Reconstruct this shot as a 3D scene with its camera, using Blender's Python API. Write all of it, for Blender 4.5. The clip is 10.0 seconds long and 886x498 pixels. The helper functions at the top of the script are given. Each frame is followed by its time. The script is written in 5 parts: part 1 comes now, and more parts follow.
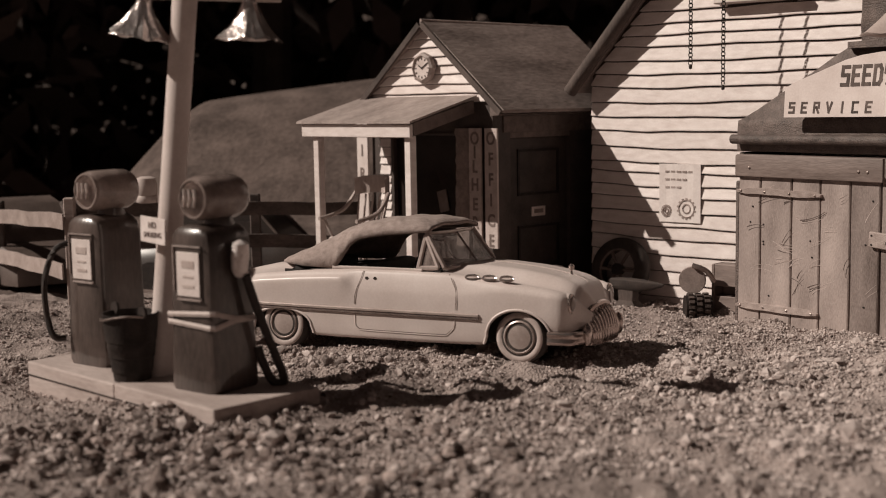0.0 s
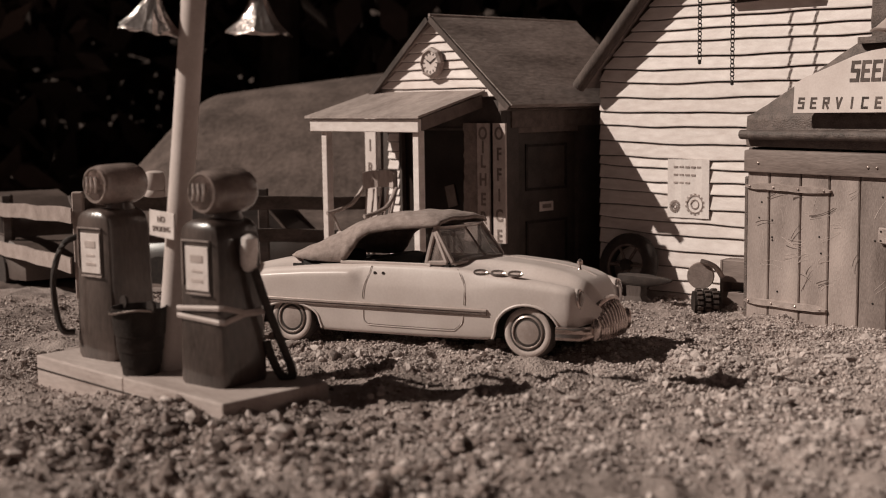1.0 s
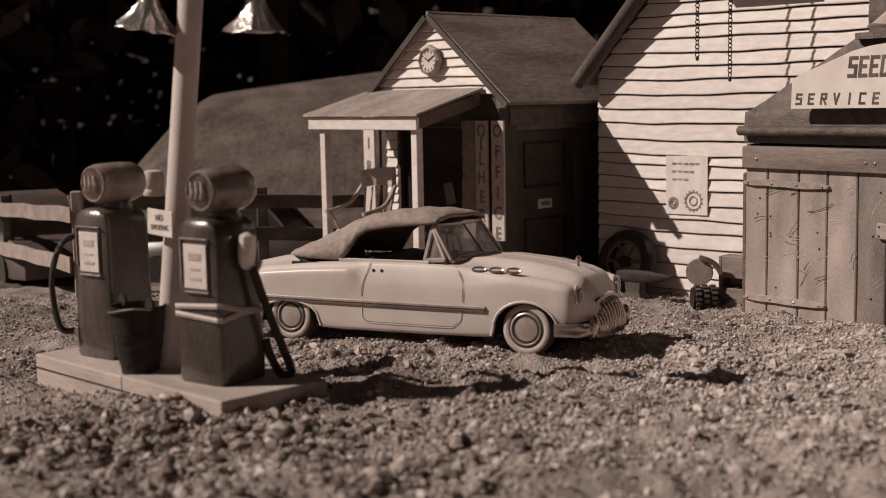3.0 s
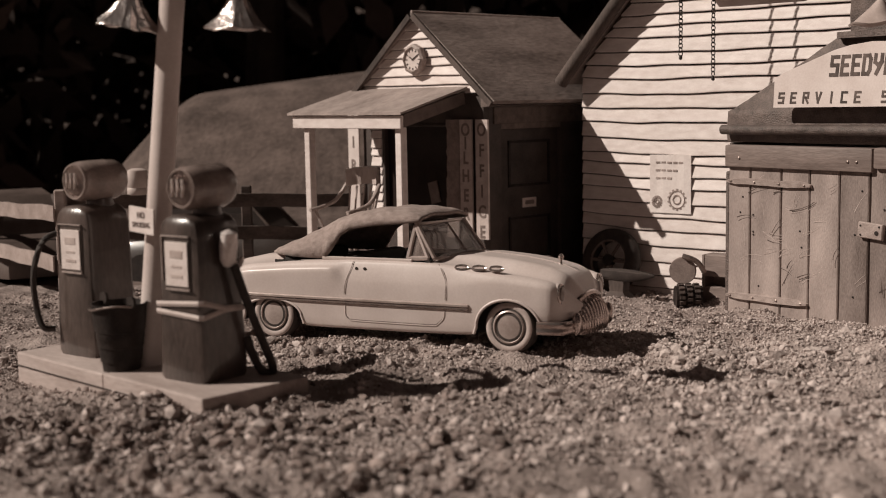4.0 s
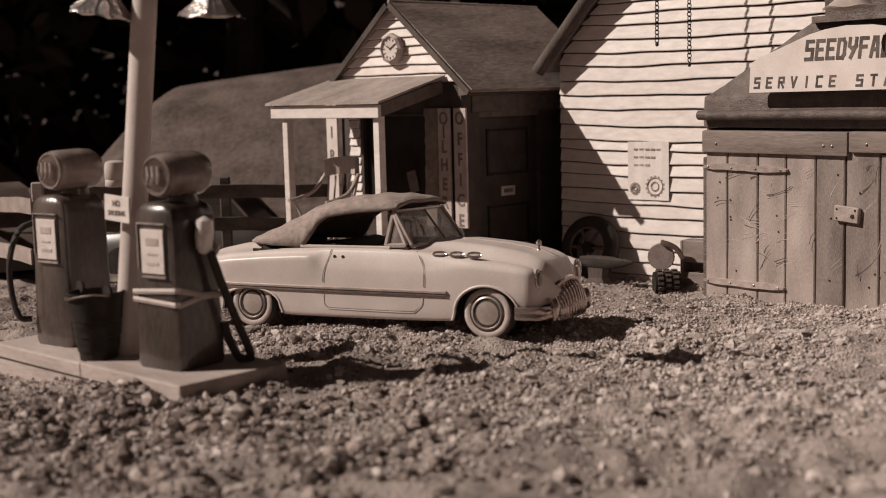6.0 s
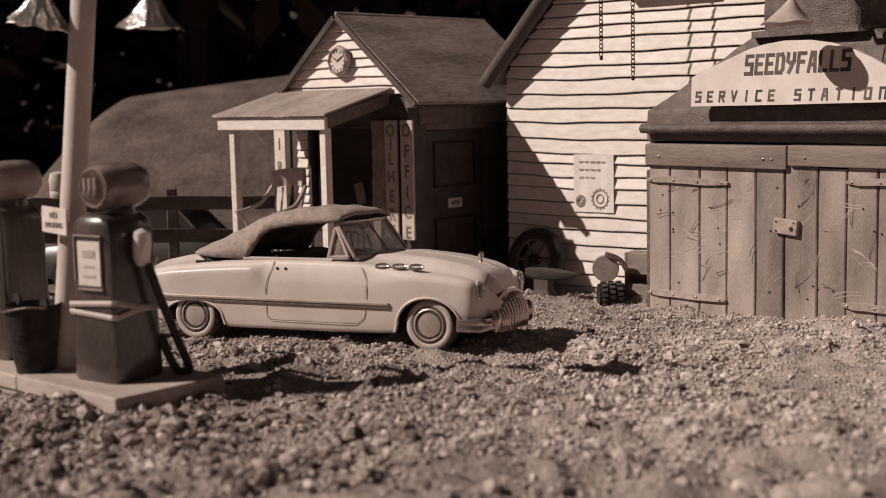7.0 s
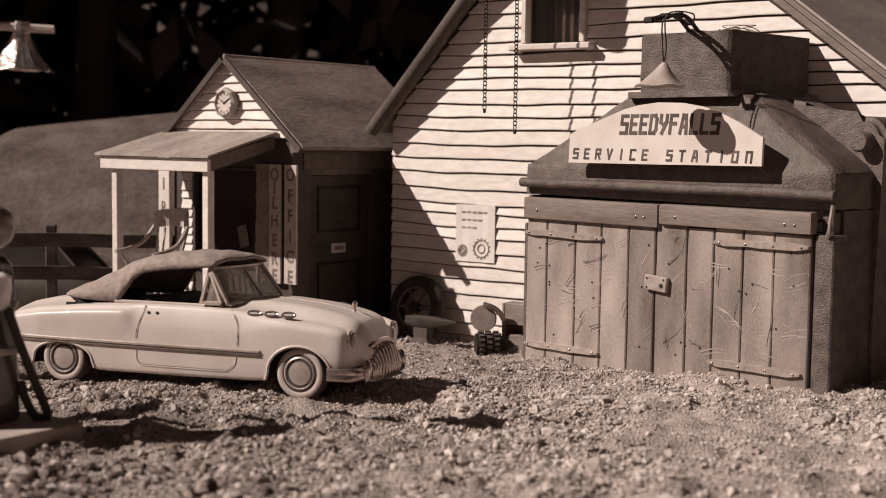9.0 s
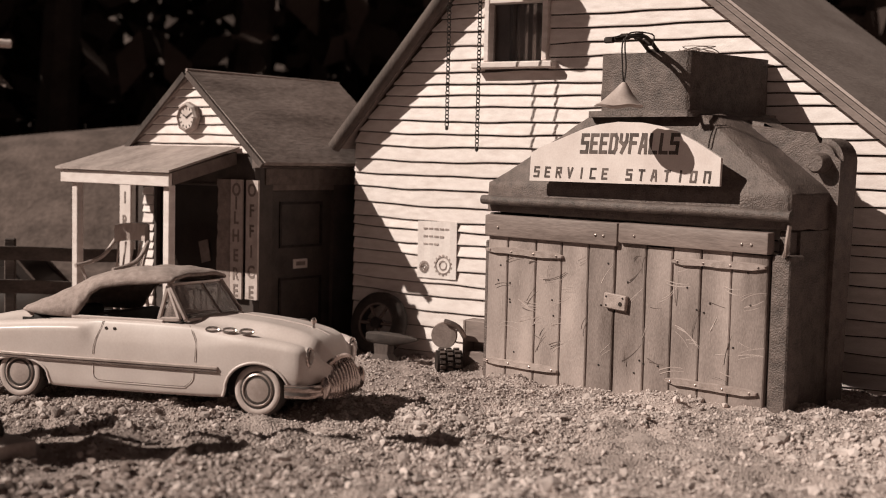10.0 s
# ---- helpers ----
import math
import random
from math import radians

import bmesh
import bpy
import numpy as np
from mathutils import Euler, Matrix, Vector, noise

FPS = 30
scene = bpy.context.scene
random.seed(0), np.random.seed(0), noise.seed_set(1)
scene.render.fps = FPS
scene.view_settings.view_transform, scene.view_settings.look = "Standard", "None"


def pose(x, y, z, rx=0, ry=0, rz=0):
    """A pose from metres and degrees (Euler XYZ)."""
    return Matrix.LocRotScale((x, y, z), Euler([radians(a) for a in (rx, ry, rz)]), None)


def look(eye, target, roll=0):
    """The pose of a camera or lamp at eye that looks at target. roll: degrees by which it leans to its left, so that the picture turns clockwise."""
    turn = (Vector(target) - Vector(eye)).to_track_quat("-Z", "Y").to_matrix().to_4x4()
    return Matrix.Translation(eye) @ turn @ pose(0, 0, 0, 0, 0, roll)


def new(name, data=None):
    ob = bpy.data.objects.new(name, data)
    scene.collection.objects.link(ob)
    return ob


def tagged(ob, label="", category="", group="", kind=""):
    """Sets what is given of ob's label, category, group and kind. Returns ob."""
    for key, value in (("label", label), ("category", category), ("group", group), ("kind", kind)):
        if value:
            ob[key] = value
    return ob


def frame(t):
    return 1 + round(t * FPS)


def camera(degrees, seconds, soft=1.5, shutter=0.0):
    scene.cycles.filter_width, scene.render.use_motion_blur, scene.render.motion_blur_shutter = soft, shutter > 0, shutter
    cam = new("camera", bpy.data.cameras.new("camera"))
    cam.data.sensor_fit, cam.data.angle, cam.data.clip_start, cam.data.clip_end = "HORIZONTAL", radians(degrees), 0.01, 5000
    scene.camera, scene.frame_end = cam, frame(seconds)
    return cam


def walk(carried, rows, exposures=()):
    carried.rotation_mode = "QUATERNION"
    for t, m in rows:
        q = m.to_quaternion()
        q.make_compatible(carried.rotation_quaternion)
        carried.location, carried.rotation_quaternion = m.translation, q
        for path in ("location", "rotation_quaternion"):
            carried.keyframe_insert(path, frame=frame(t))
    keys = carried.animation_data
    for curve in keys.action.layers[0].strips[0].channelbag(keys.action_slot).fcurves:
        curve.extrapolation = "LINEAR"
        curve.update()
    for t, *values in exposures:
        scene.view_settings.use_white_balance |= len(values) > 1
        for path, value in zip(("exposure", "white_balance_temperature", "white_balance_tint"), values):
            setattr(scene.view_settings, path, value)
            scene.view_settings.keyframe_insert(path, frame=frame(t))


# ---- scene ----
cam = camera(38.31, 10.0, soft=1.0)
PATH = [
    (0, (0.01514, 0.05557, 0.12489), (0.01731, 1.04926, 0.01276), -0.945),
    (0.5, (0.01433, 0.05596, 0.12504), (0.01582, 1.04949, 0.01149), -0.838),
    (1, (0.0142, 0.05602, 0.12468), (0.01113, 1.04929, 0.00889), -0.835),
    (1.5, (0.0142, 0.05617, 0.12487), (0.00859, 1.04936, 0.00851), -0.884),
    (2, (0.0144, 0.05596, 0.12483), (0.00792, 1.04913, 0.00836), -0.962),
    (3.5, (0.01616, 0.05505, 0.12362), (0.01601, 1.04816, 0.00645), -1.126),
    (4, (0.01765, 0.0547, 0.12303), (0.02397, 1.04782, 0.0061), -1.028),
    (4.5, (0.01808, 0.05464, 0.12164), (0.02996, 1.04758, 0.00357), -1.311),
    (5, (0.01907, 0.05422, 0.11887), (0.03469, 1.0466, -0.00342), -1.435),
    (6.5, (0.02205, 0.05287, 0.11958), (0.04939, 1.04518, -0.00118), -1.647),
    (7, (0.02788, 0.05126, 0.11973), (0.08092, 1.04335, 0.00598), -1.261),
    (7.5, (0.03088, 0.05027, 0.12021), (0.0973, 1.04233, 0.01343), -0.488),
    (8, (0.03642, 0.04857, 0.12175), (0.12742, 1.03857, 0.01395), 0.236),
    (8.5, (0.04039, 0.04685, 0.12443), (0.15218, 1.03592, 0.02823), 0.181),
    (9, (0.04199, 0.04582, 0.12637), (0.17185, 1.03377, 0.04208), 0.771),
    (9.5, (0.04484, 0.04467, 0.12587), (0.18981, 1.03095, 0.04699), 0.98),
    (10, (0.04592, 0.0445, 0.12818), (0.20096, 1.02973, 0.05548), 1.303),
]
walk(cam, [(t, look(eye, target, roll)) for t, eye, target, roll in PATH],
     [(0.0, -0.21), (4.5, -0.16), (6.5, -0.07), (8.0, 0.05), (10.0, 0.16)])
cam.data.dof.use_dof = True
cam.data.dof.focus_distance = 0.75
cam.data.dof.aperture_fstop = 15.0

# world, sun
SUN = Vector((1.0, 0.05, -0.78)).normalized()
world = bpy.data.worlds.new("World")
scene.world = world
world.use_nodes = True
wn = world.node_tree.nodes
wl = world.node_tree.links
bg = wn["Background"]
sky = wn.new("ShaderNodeTexSky")
sky.sky_type = "NISHITA"
sky.sun_disc = False
sky.sun_elevation = math.asin(-SUN.z)
sky.sun_rotation = math.atan2(-SUN.x, -SUN.y)
grey = wn.new("ShaderNodeRGBToBW")
tint = wn.new("ShaderNodeMix")
tint.data_type, tint.blend_type = "RGBA", "MULTIPLY"
tint.inputs[0].default_value = 1.0
tint.inputs[7].default_value = (1.0, 0.70, 0.60, 1)
wl.new(sky.outputs[0], grey.inputs[0])
wl.new(grey.outputs[0], tint.inputs[6])
wl.new(tint.outputs[2], bg.inputs[0])
bg.inputs[1].default_value = 0.016
sun = new("sun", bpy.data.lights.new("sun", "SUN"))
sun.data.energy, sun.data.angle, sun.data.color = 4.8, radians(0.6), (1.0, 0.895, 0.79)
sun.matrix_world = look((-3, 0, 2), Vector((-3, 0, 2)) + SUN)


# ---- materials ----
def tone(v):
    """A warm grey of that brightness."""
    return (v, v * (0.71 + 0.24 * v), v * (0.61 + 0.32 * v), 1)


def mat(name, dark, light, rough=0.7, scale=120.0, fine=900.0, bump=0.3, metal=0.0, stretch=(1, 1, 1), islands=False, coat=0.0, depth=0.001, spec=0.5, drift=0.0, grain=0.45):
    """Two scales of noise between a dark and a light tone, with fine relief; pieces vary one by one."""
    m = bpy.data.materials.new(name)
    m.use_nodes = True
    n, l = m.node_tree.nodes, m.node_tree.links
    b = n["Principled BSDF"]
    co = n.new("ShaderNodeTexCoord")
    mp = n.new("ShaderNodeMapping")
    mp.inputs["Scale"].default_value = stretch
    l.new(co.outputs["Object"], mp.inputs[0])
    big, small = n.new("ShaderNodeTexNoise"), n.new("ShaderNodeTexNoise")
    big.inputs["Scale"].default_value, small.inputs["Scale"].default_value = scale, fine
    big.inputs["Detail"].default_value, small.inputs["Detail"].default_value = 5, 3
    l.new(mp.outputs[0], big.inputs["Vector"])
    l.new(mp.outputs[0], small.inputs["Vector"])
    add = n.new("ShaderNodeMath")
    add.operation = "MULTIPLY_ADD"
    add.inputs[1].default_value = grain
    l.new(small.outputs["Fac"], add.inputs[0])
    half = n.new("ShaderNodeMath")
    half.operation = "MULTIPLY_ADD"
    half.inputs[1].default_value, half.inputs[2].default_value = 0.9, 0.045 - 0.5 * grain
    l.new(big.outputs["Fac"], half.inputs[0])
    l.new(half.outputs[0], add.inputs[2])
    last = add
    if islands:
        geo = n.new("ShaderNodeNewGeometry")
        rnd = n.new("ShaderNodeMath")
        rnd.operation = "MULTIPLY_ADD"
        rnd.inputs[1].default_value = 0.52
        l.new(geo.outputs["Random Per Island"], rnd.inputs[0])
        off = n.new("ShaderNodeMath")
        off.operation = "MULTIPLY_ADD"
        off.inputs[1].default_value, off.inputs[2].default_value = 0.6, -0.08
        l.new(last.outputs[0], off.inputs[0])
        l.new(off.outputs[0], rnd.inputs[2])
        last = rnd
    else:
        info = n.new("ShaderNodeObjectInfo")
        rnd = n.new("ShaderNodeMath")
        rnd.operation = "MULTIPLY_ADD"
        rnd.inputs[1].default_value = 0.22
        l.new(info.outputs["Random"], rnd.inputs[0])
        l.new(last.outputs[0], rnd.inputs[2])
        sub = n.new("ShaderNodeMath")
        sub.operation = "SUBTRACT"
        sub.inputs[1].default_value = 0.11
        l.new(rnd.outputs[0], sub.inputs[0])
        last = sub
    if drift:
        # a pale sandy apron before the big doors, with a ragged rim
        wide = n.new("ShaderNodeTexNoise")
        wide.inputs["Scale"].default_value = 9.0
        l.new(co.outputs["Object"], wide.inputs["Vector"])
        gap = n.new("ShaderNodeVectorMath")
        gap.operation = "DISTANCE"
        gap.inputs[1].default_value = (0.34, 0.60, 0.0)
        l.new(co.outputs["Object"], gap.inputs[0])
        edge = n.new("ShaderNodeMapRange")
        edge.inputs["From Min"].default_value, edge.inputs["From Max"].default_value = 0.12, 0.34
        edge.inputs["To Min"].default_value, edge.inputs["To Max"].default_value = drift, -0.06
        l.new(gap.outputs["Value"], edge.inputs["Value"])
        patch = n.new("ShaderNodeMath")
        patch.operation = "MULTIPLY_ADD"
        patch.inputs[1].default_value = 0.24
        l.new(wide.outputs["Fac"], patch.inputs[0])
        l.new(edge.outputs[0], patch.inputs[2])
        total = n.new("ShaderNodeMath")
        l.new(patch.outputs[0], total.inputs[0])
        l.new(last.outputs[0], total.inputs[1])
        last = total
    ramp = n.new("ShaderNodeValToRGB")
    ramp.color_ramp.elements[0].position, ramp.color_ramp.elements[1].position = 0.22, 0.78
    ramp.color_ramp.elements[0].color, ramp.color_ramp.elements[1].color = tone(dark), tone(light)
    l.new(last.outputs[0], ramp.inputs[0])
    l.new(ramp.outputs[0], b.inputs["Base Color"])
    b.inputs["Roughness"].default_value, b.inputs["Metallic"].default_value = rough, metal
    b.inputs["Coat Weight"].default_value = coat
    b.inputs["Specular IOR Level"].default_value = spec
    if bump:
        bp = n.new("ShaderNodeBump")
        bp.inputs["Strength"].default_value, bp.inputs["Distance"].default_value = bump, depth
        l.new(add.outputs[0], bp.inputs["Height"])
        l.new(bp.outputs[0], b.inputs["Normal"])
    return m


M_SOIL = mat("soil", 0.10, 0.46, 0.95, 60, 900, 1.0, depth=0.003, spec=0.2, drift=0.10, grain=0.7)
M_STONE = mat("gravel", 0.13, 0.60, 0.95, 200, 1500, 0.8, islands=True, spec=0.3, drift=0.10)
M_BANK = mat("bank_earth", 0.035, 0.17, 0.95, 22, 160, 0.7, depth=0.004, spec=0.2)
M_WHITE = mat("white_paint", 0.59, 0.81, 0.55, 90, 900, 0.25, stretch=(1, 1, 3))
M_SEAM = mat("dark_gap", 0.03, 0.07, 0.9, 90, 500, 0.2)
M_ROOF = mat("tarred_roof", 0.08, 0.46, 0.6, 32, 420, 0.6, stretch=(1, 0.35, 1))
M_ROOFB = mat("weathered_roof", 0.28, 0.52, 0.75, 30, 420, 0.4, stretch=(1, 0.2, 1))
M_BARK = mat("dark_log", 0.04, 0.12, 0.85, 80, 700, 0.8, stretch=(1, 1, 0.3))
M_WOOD = mat("grey_plank", 0.11, 0.44, 0.7, 45, 1300, 0.7, stretch=(1, 1, 0.35), grain=0.35)
M_BEAM = mat("brown_beam", 0.14, 0.31, 0.6, 90, 900, 0.4, stretch=(0.2, 1, 1))
M_GROOVE = mat("gouge", 0.07, 0.16, 0.8, 200, 900, 0.1)
M_STRAP = mat("worn_strap", 0.20, 0.45, 0.55, 180, 1300, 0.5)
M_CAST = mat("rough_cast", 0.05, 0.17, 0.58, 140, 1100, 0.9, depth=0.0010, grain=0.8)
# near-black tone puts the office walls' shade into their colour
M_DARKWALL = mat("shade_dark_wall", 0.030, 0.080, 0.7, 70, 700, 0.3)
M_IRON = mat("black_iron", 0.012, 0.045, 0.6, 150, 1000, 0.4, spec=0.3)
M_STEEL = mat("dull_steel", 0.25, 0.55, 0.35, 200, 1200, 0.3, metal=0.9)
M_CHROME = mat("chrome", 0.36, 0.66, 0.2, 150, 900, 0.12, metal=0.85)
M_TRIM = mat("dull_trim", 0.34, 0.52, 0.35, 150, 900, 0.1, metal=0.25)
M_FOIL = mat("crumpled_foil", 0.6, 0.9, 0.25, 220, 700, 0.6, metal=0.9)
M_CAR = mat("cream_paint", 0.53, 0.67, 0.40, 40, 900, 0.05, coat=0.15)
M_SOFT = mat("canvas_top", 0.22, 0.40, 0.95, 300, 1800, 0.8)
M_RUBBER = mat("rubber", 0.02, 0.06, 0.7, 200, 900, 0.4)
M_WALLTYRE = mat("white_sidewall", 0.42, 0.60, 0.6, 150, 900, 0.2)
M_INTERIOR = mat("dark_interior", 0.01, 0.03, 0.8, 100, 700, 0.2)
M_PUMP = mat("dark_enamel", 0.03, 0.13, 0.3, 55, 600, 0.3, coat=0.5, stretch=(1, 1, 0.35))
M_NOZZLE = mat("bright_metal", 0.5, 0.9, 0.28, 250, 900, 0.9, metal=0.3)
M_CLOD = mat("dark_clod", 0.07, 0.38, 0.95, 200, 1200, 0.8, islands=True, spec=0.2)
M_GLOBE = mat("milky_globe", 0.16, 0.34, 0.2, 150, 900, 0.2, coat=0.4)
M_POSTER = mat("poster_paper", 0.62, 0.84, 0.8, 60, 700, 0.15)
M_POSTER_INK = mat("poster_ink", 0.2, 0.5, 0.8, 100, 900, 0.1)
M_PAPER = mat("paper", 0.5, 0.72, 0.8, 100, 900, 0.15)
M_INK = mat("ink", 0.03, 0.07, 0.8, 200, 900, 0.1)
M_PRINT = mat("pale_print", 0.36, 0.52, 0.8, 200, 900, 0.1)
M_FADED = mat("faded_ink", 0.14, 0.24, 0.8, 200, 900, 0.1)
M_SIGN = mat("sign_board", 0.54, 0.72, 0.6, 60, 900, 0.12)
M_BOARD = mat("faded_board", 0.09, 0.20, 0.8, 160, 900, 0.3)
M_KERB = mat("painted_kerb", 0.30, 0.55, 0.7, 70, 700, 0.4, stretch=(0.25, 1, 1))
M_POLE = mat("pole_paint", 0.48, 0.62, 0.6, 60, 700, 0.12)
M_FENCE = mat("fence_rail", 0.05, 0.16, 0.85, 90, 700, 0.5, stretch=(0.25, 1, 1))
M_LEAF = mat("woods_leaf", 0.04, 0.12, 0.8, 6, 60, 0.0, islands=True, spec=0.2)
M_TRUNK = mat("woods_trunk", 0.03, 0.08, 0.9, 20, 120, 0.4)
M_SCRATCH = mat("pale_scratch", 0.34, 0.56, 0.8, 200, 900, 0.1)
M_TIN = mat("tin_shade", 0.30, 0.48, 0.5, 120, 900, 0.15)
M_RUST = mat("rusty_iron", 0.018, 0.06, 0.8, 120, 900, 0.6)
# paler copy of the fence wood, with sunlight put into its colour
M_SUNLIT_WOOD = mat("sunlit_wood", 0.22, 0.42, 0.85, 90, 700, 0.5, stretch=(0.25, 1, 1))
M_SHOP = mat("dark_glass", 0.018, 0.035, 0.3, 60, 600, 0.05, spec=0.1)
M_OLDPAPER = mat("old_paper_strip", 0.16, 0.34, 0.85, 160, 900, 0.3)
M_FADEDSIGN = mat("grey_sign_board", 0.38, 0.58, 0.8, 160, 900, 0.3)
M_TOYDARK = mat("toy_car_paint", 0.02, 0.06, 0.4, 60, 600, 0.1, coat=0.3)
M_TOYLIGHT = mat("toy_car_pale", 0.07, 0.15, 0.5, 60, 600, 0.1)


def glass(name, rough=0.03, shade=0.9):
    m = bpy.data.materials.new(name)
    m.use_nodes = True
    b = m.node_tree.nodes["Principled BSDF"]
    b.inputs["Base Color"].default_value = tone(shade)
    b.inputs["Roughness"].default_value = rough
    b.inputs["Transmission Weight"].default_value = 1.0
    b.inputs["IOR"].default_value = 1.45
    return m


def scuffed(name):
    """Thin clear plastic gone dull with scratches."""
    m = mat(name, 0.10, 0.42, 0.25, 90, 1100, 0.2, stretch=(4, 4, 0.5))
    m.node_tree.nodes["Principled BSDF"].inputs["Alpha"].default_value = 0.55
    return m


M_SCUFF = scuffed("scuffed_plastic")
M_GLASS = glass("clear_plastic", 0.08, 0.75)
M_LENS = glass("lamp_glass", 0.12, 0.8)


# ---- mesh helpers ----
def place(name, ox, oy, deg, z=0.0, label="", category="", group="", kind=""):
    """An Empty whose x runs along a front, y into its depth."""
    e = new(name)
    e.empty_display_size = 0.01
    e.matrix_world = pose(ox, oy, z, 0, 0, -deg)
    return tagged(e, label, category, group, kind)


def part(name, bm, material, parent, label="", smooth=False):
    me = bpy.data.meshes.new(name)
    bmesh.ops.recalc_face_normals(bm, faces=bm.faces[:])
    bm.to_mesh(me)
    bm.free()
    me.materials.append(material)
    if smooth:
        me.polygons.foreach_set("use_smooth", [True] * len(me.polygons))
        me.set_sharp_from_angle(angle=radians(smooth if smooth > 1 else 40))
    ob = new(name, me)
    ob.parent = parent
    return tagged(ob, label)


def box(bm, x0, x1, y0, y1, z0, z1, bev=0.0, m=None, seg=1):
    r = bmesh.ops.create_cube(bm, size=1)
    vs = r["verts"]
    for v in vs:
        v.co = Vector(((x0 + x1) / 2 + v.co.x * (x1 - x0), (y0 + y1) / 2 + v.co.y * (y1 - y0), (z0 + z1) / 2 + v.co.z * (z1 - z0)))
    if bev:
        es = list({e for v in vs for e in v.link_edges})
        out = bmesh.ops.bevel(bm, geom=es, offset=bev, segments=seg, affect="EDGES", profile=0.6)
        vs = list({v for f in out["faces"] for v in f.verts} | {v for v in vs if v.is_valid})
    if m is not None:
        bmesh.ops.transform(bm, matrix=m, verts=vs)
    return bm


def B():
    return bmesh.new()


def loft(bm, rings, close=True, caps=True):
    """Skin a row of rings of points."""
    vs = [[bm.verts.new(p) for p in ring] for ring in rings]
    k = len(vs[0])
    for a, b in zip(vs, vs[1:]):
        for i in range(k if close else k - 1):
            j = (i + 1) % k
            bm.faces.new((a[i], a[j], b[j], b[i]))
    if caps and close:
        bm.faces.new(vs[0])
        bm.faces.new(list(reversed(vs[-1])))
    return bm


def lathe(bm, prof, m=None, n=24, caps=True):
    """prof: (radius, height) pairs, turned about z."""
    rings = [[Vector((r * math.cos(2 * math.pi * i / n), r * math.sin(2 * math.pi * i / n), h)) for i in range(n)] for r, h in prof]
    if m is not None:
        rings = [[m @ p for p in ring] for ring in rings]
    return loft(bm, rings, caps=caps)


def tube(bm, pts, r, n=8, r2=None, closed=False):
    """A round rod along points, tapering to r2."""
    pts = [Vector(p) for p in pts]
    rings = []
    up = Vector((0.123, 0.456, 0.881))
    for i, p in enumerate(pts):
        a = pts[i - 1] if i > 0 else (pts[-1] if closed else p)
        b = pts[i + 1] if i < len(pts) - 1 else (pts[0] if closed else p)
        d = (b - a).normalized()
        s = d.cross(up).normalized()
        t = d.cross(s).normalized()
        rr = r if r2 is None else r + (r2 - r) * i / (len(pts) - 1)
        rings.append([p + (s * math.cos(2 * math.pi * k / n) + t * math.sin(2 * math.pi * k / n)) * rr for k in range(n)])
    if closed:
        rings.append(rings[0])
        return loft(bm, rings, caps=False)
    return loft(bm, rings)


def spline(pts, n=6):
    """A smooth line through points."""
    pts = [Vector(p) for p in pts]
    q = [2 * pts[0] - pts[1]] + pts + [2 * pts[-1] - pts[-2]]
    out = []
    for i in range(1, len(q) - 2):
        for k in range(n):
            t = k / n
            out.append(0.5 * (2 * q[i] + (q[i + 1] - q[i - 1]) * t + (2 * q[i - 1] - 5 * q[i] + 4 * q[i + 1] - q[i + 2]) * t * t + (3 * q[i] - q[i - 1] - 3 * q[i + 1] + q[i + 2]) * t ** 3))
    return out + [pts[-1]]


def prism(bm, outline, y0, y1):
    """An outline of (x, z) pairs made solid from y0 to y1."""
    return loft(bm, [[Vector((x, y0, z)) for x, z in outline], [Vector((x, y1, z)) for x, z in outline]])


def wob(x, k, amp):
    return amp * (math.sin(x * 61 + k * 1.7) * 0.5 + math.sin(x * 137 + k * 3.1) * 0.3 + math.sin(x * 23 + k * 5.3) * 0.6)


def lettering(text, height, material, parent, m, name="lettering", spacing=1.0, squeeze=1.0, thick=0.0002, bold=0.0):
    cu = bpy.data.curves.new(name, "FONT")
    cu.body, cu.size, cu.extrude, cu.space_character, cu.offset = text, height / 0.72, thick, spacing, bold
    cu.align_x = "CENTER"
    tmp = new("tmp", cu)
    me = bpy.data.meshes.new_from_object(tmp.evaluated_get(bpy.context.evaluated_depsgraph_get()))
    bpy.data.objects.remove(tmp)
    me.transform(m @ Matrix.Diagonal((squeeze, 1, 1, 1)))
    me.materials.clear()
    me.materials.append(material)
    ob = new(name, me)
    ob.parent = parent
    return ob


def upright(x, y, z):
    """Lettering on a front: reads along x, stands along z."""
    return pose(x, y, z, 90, 0, 0)


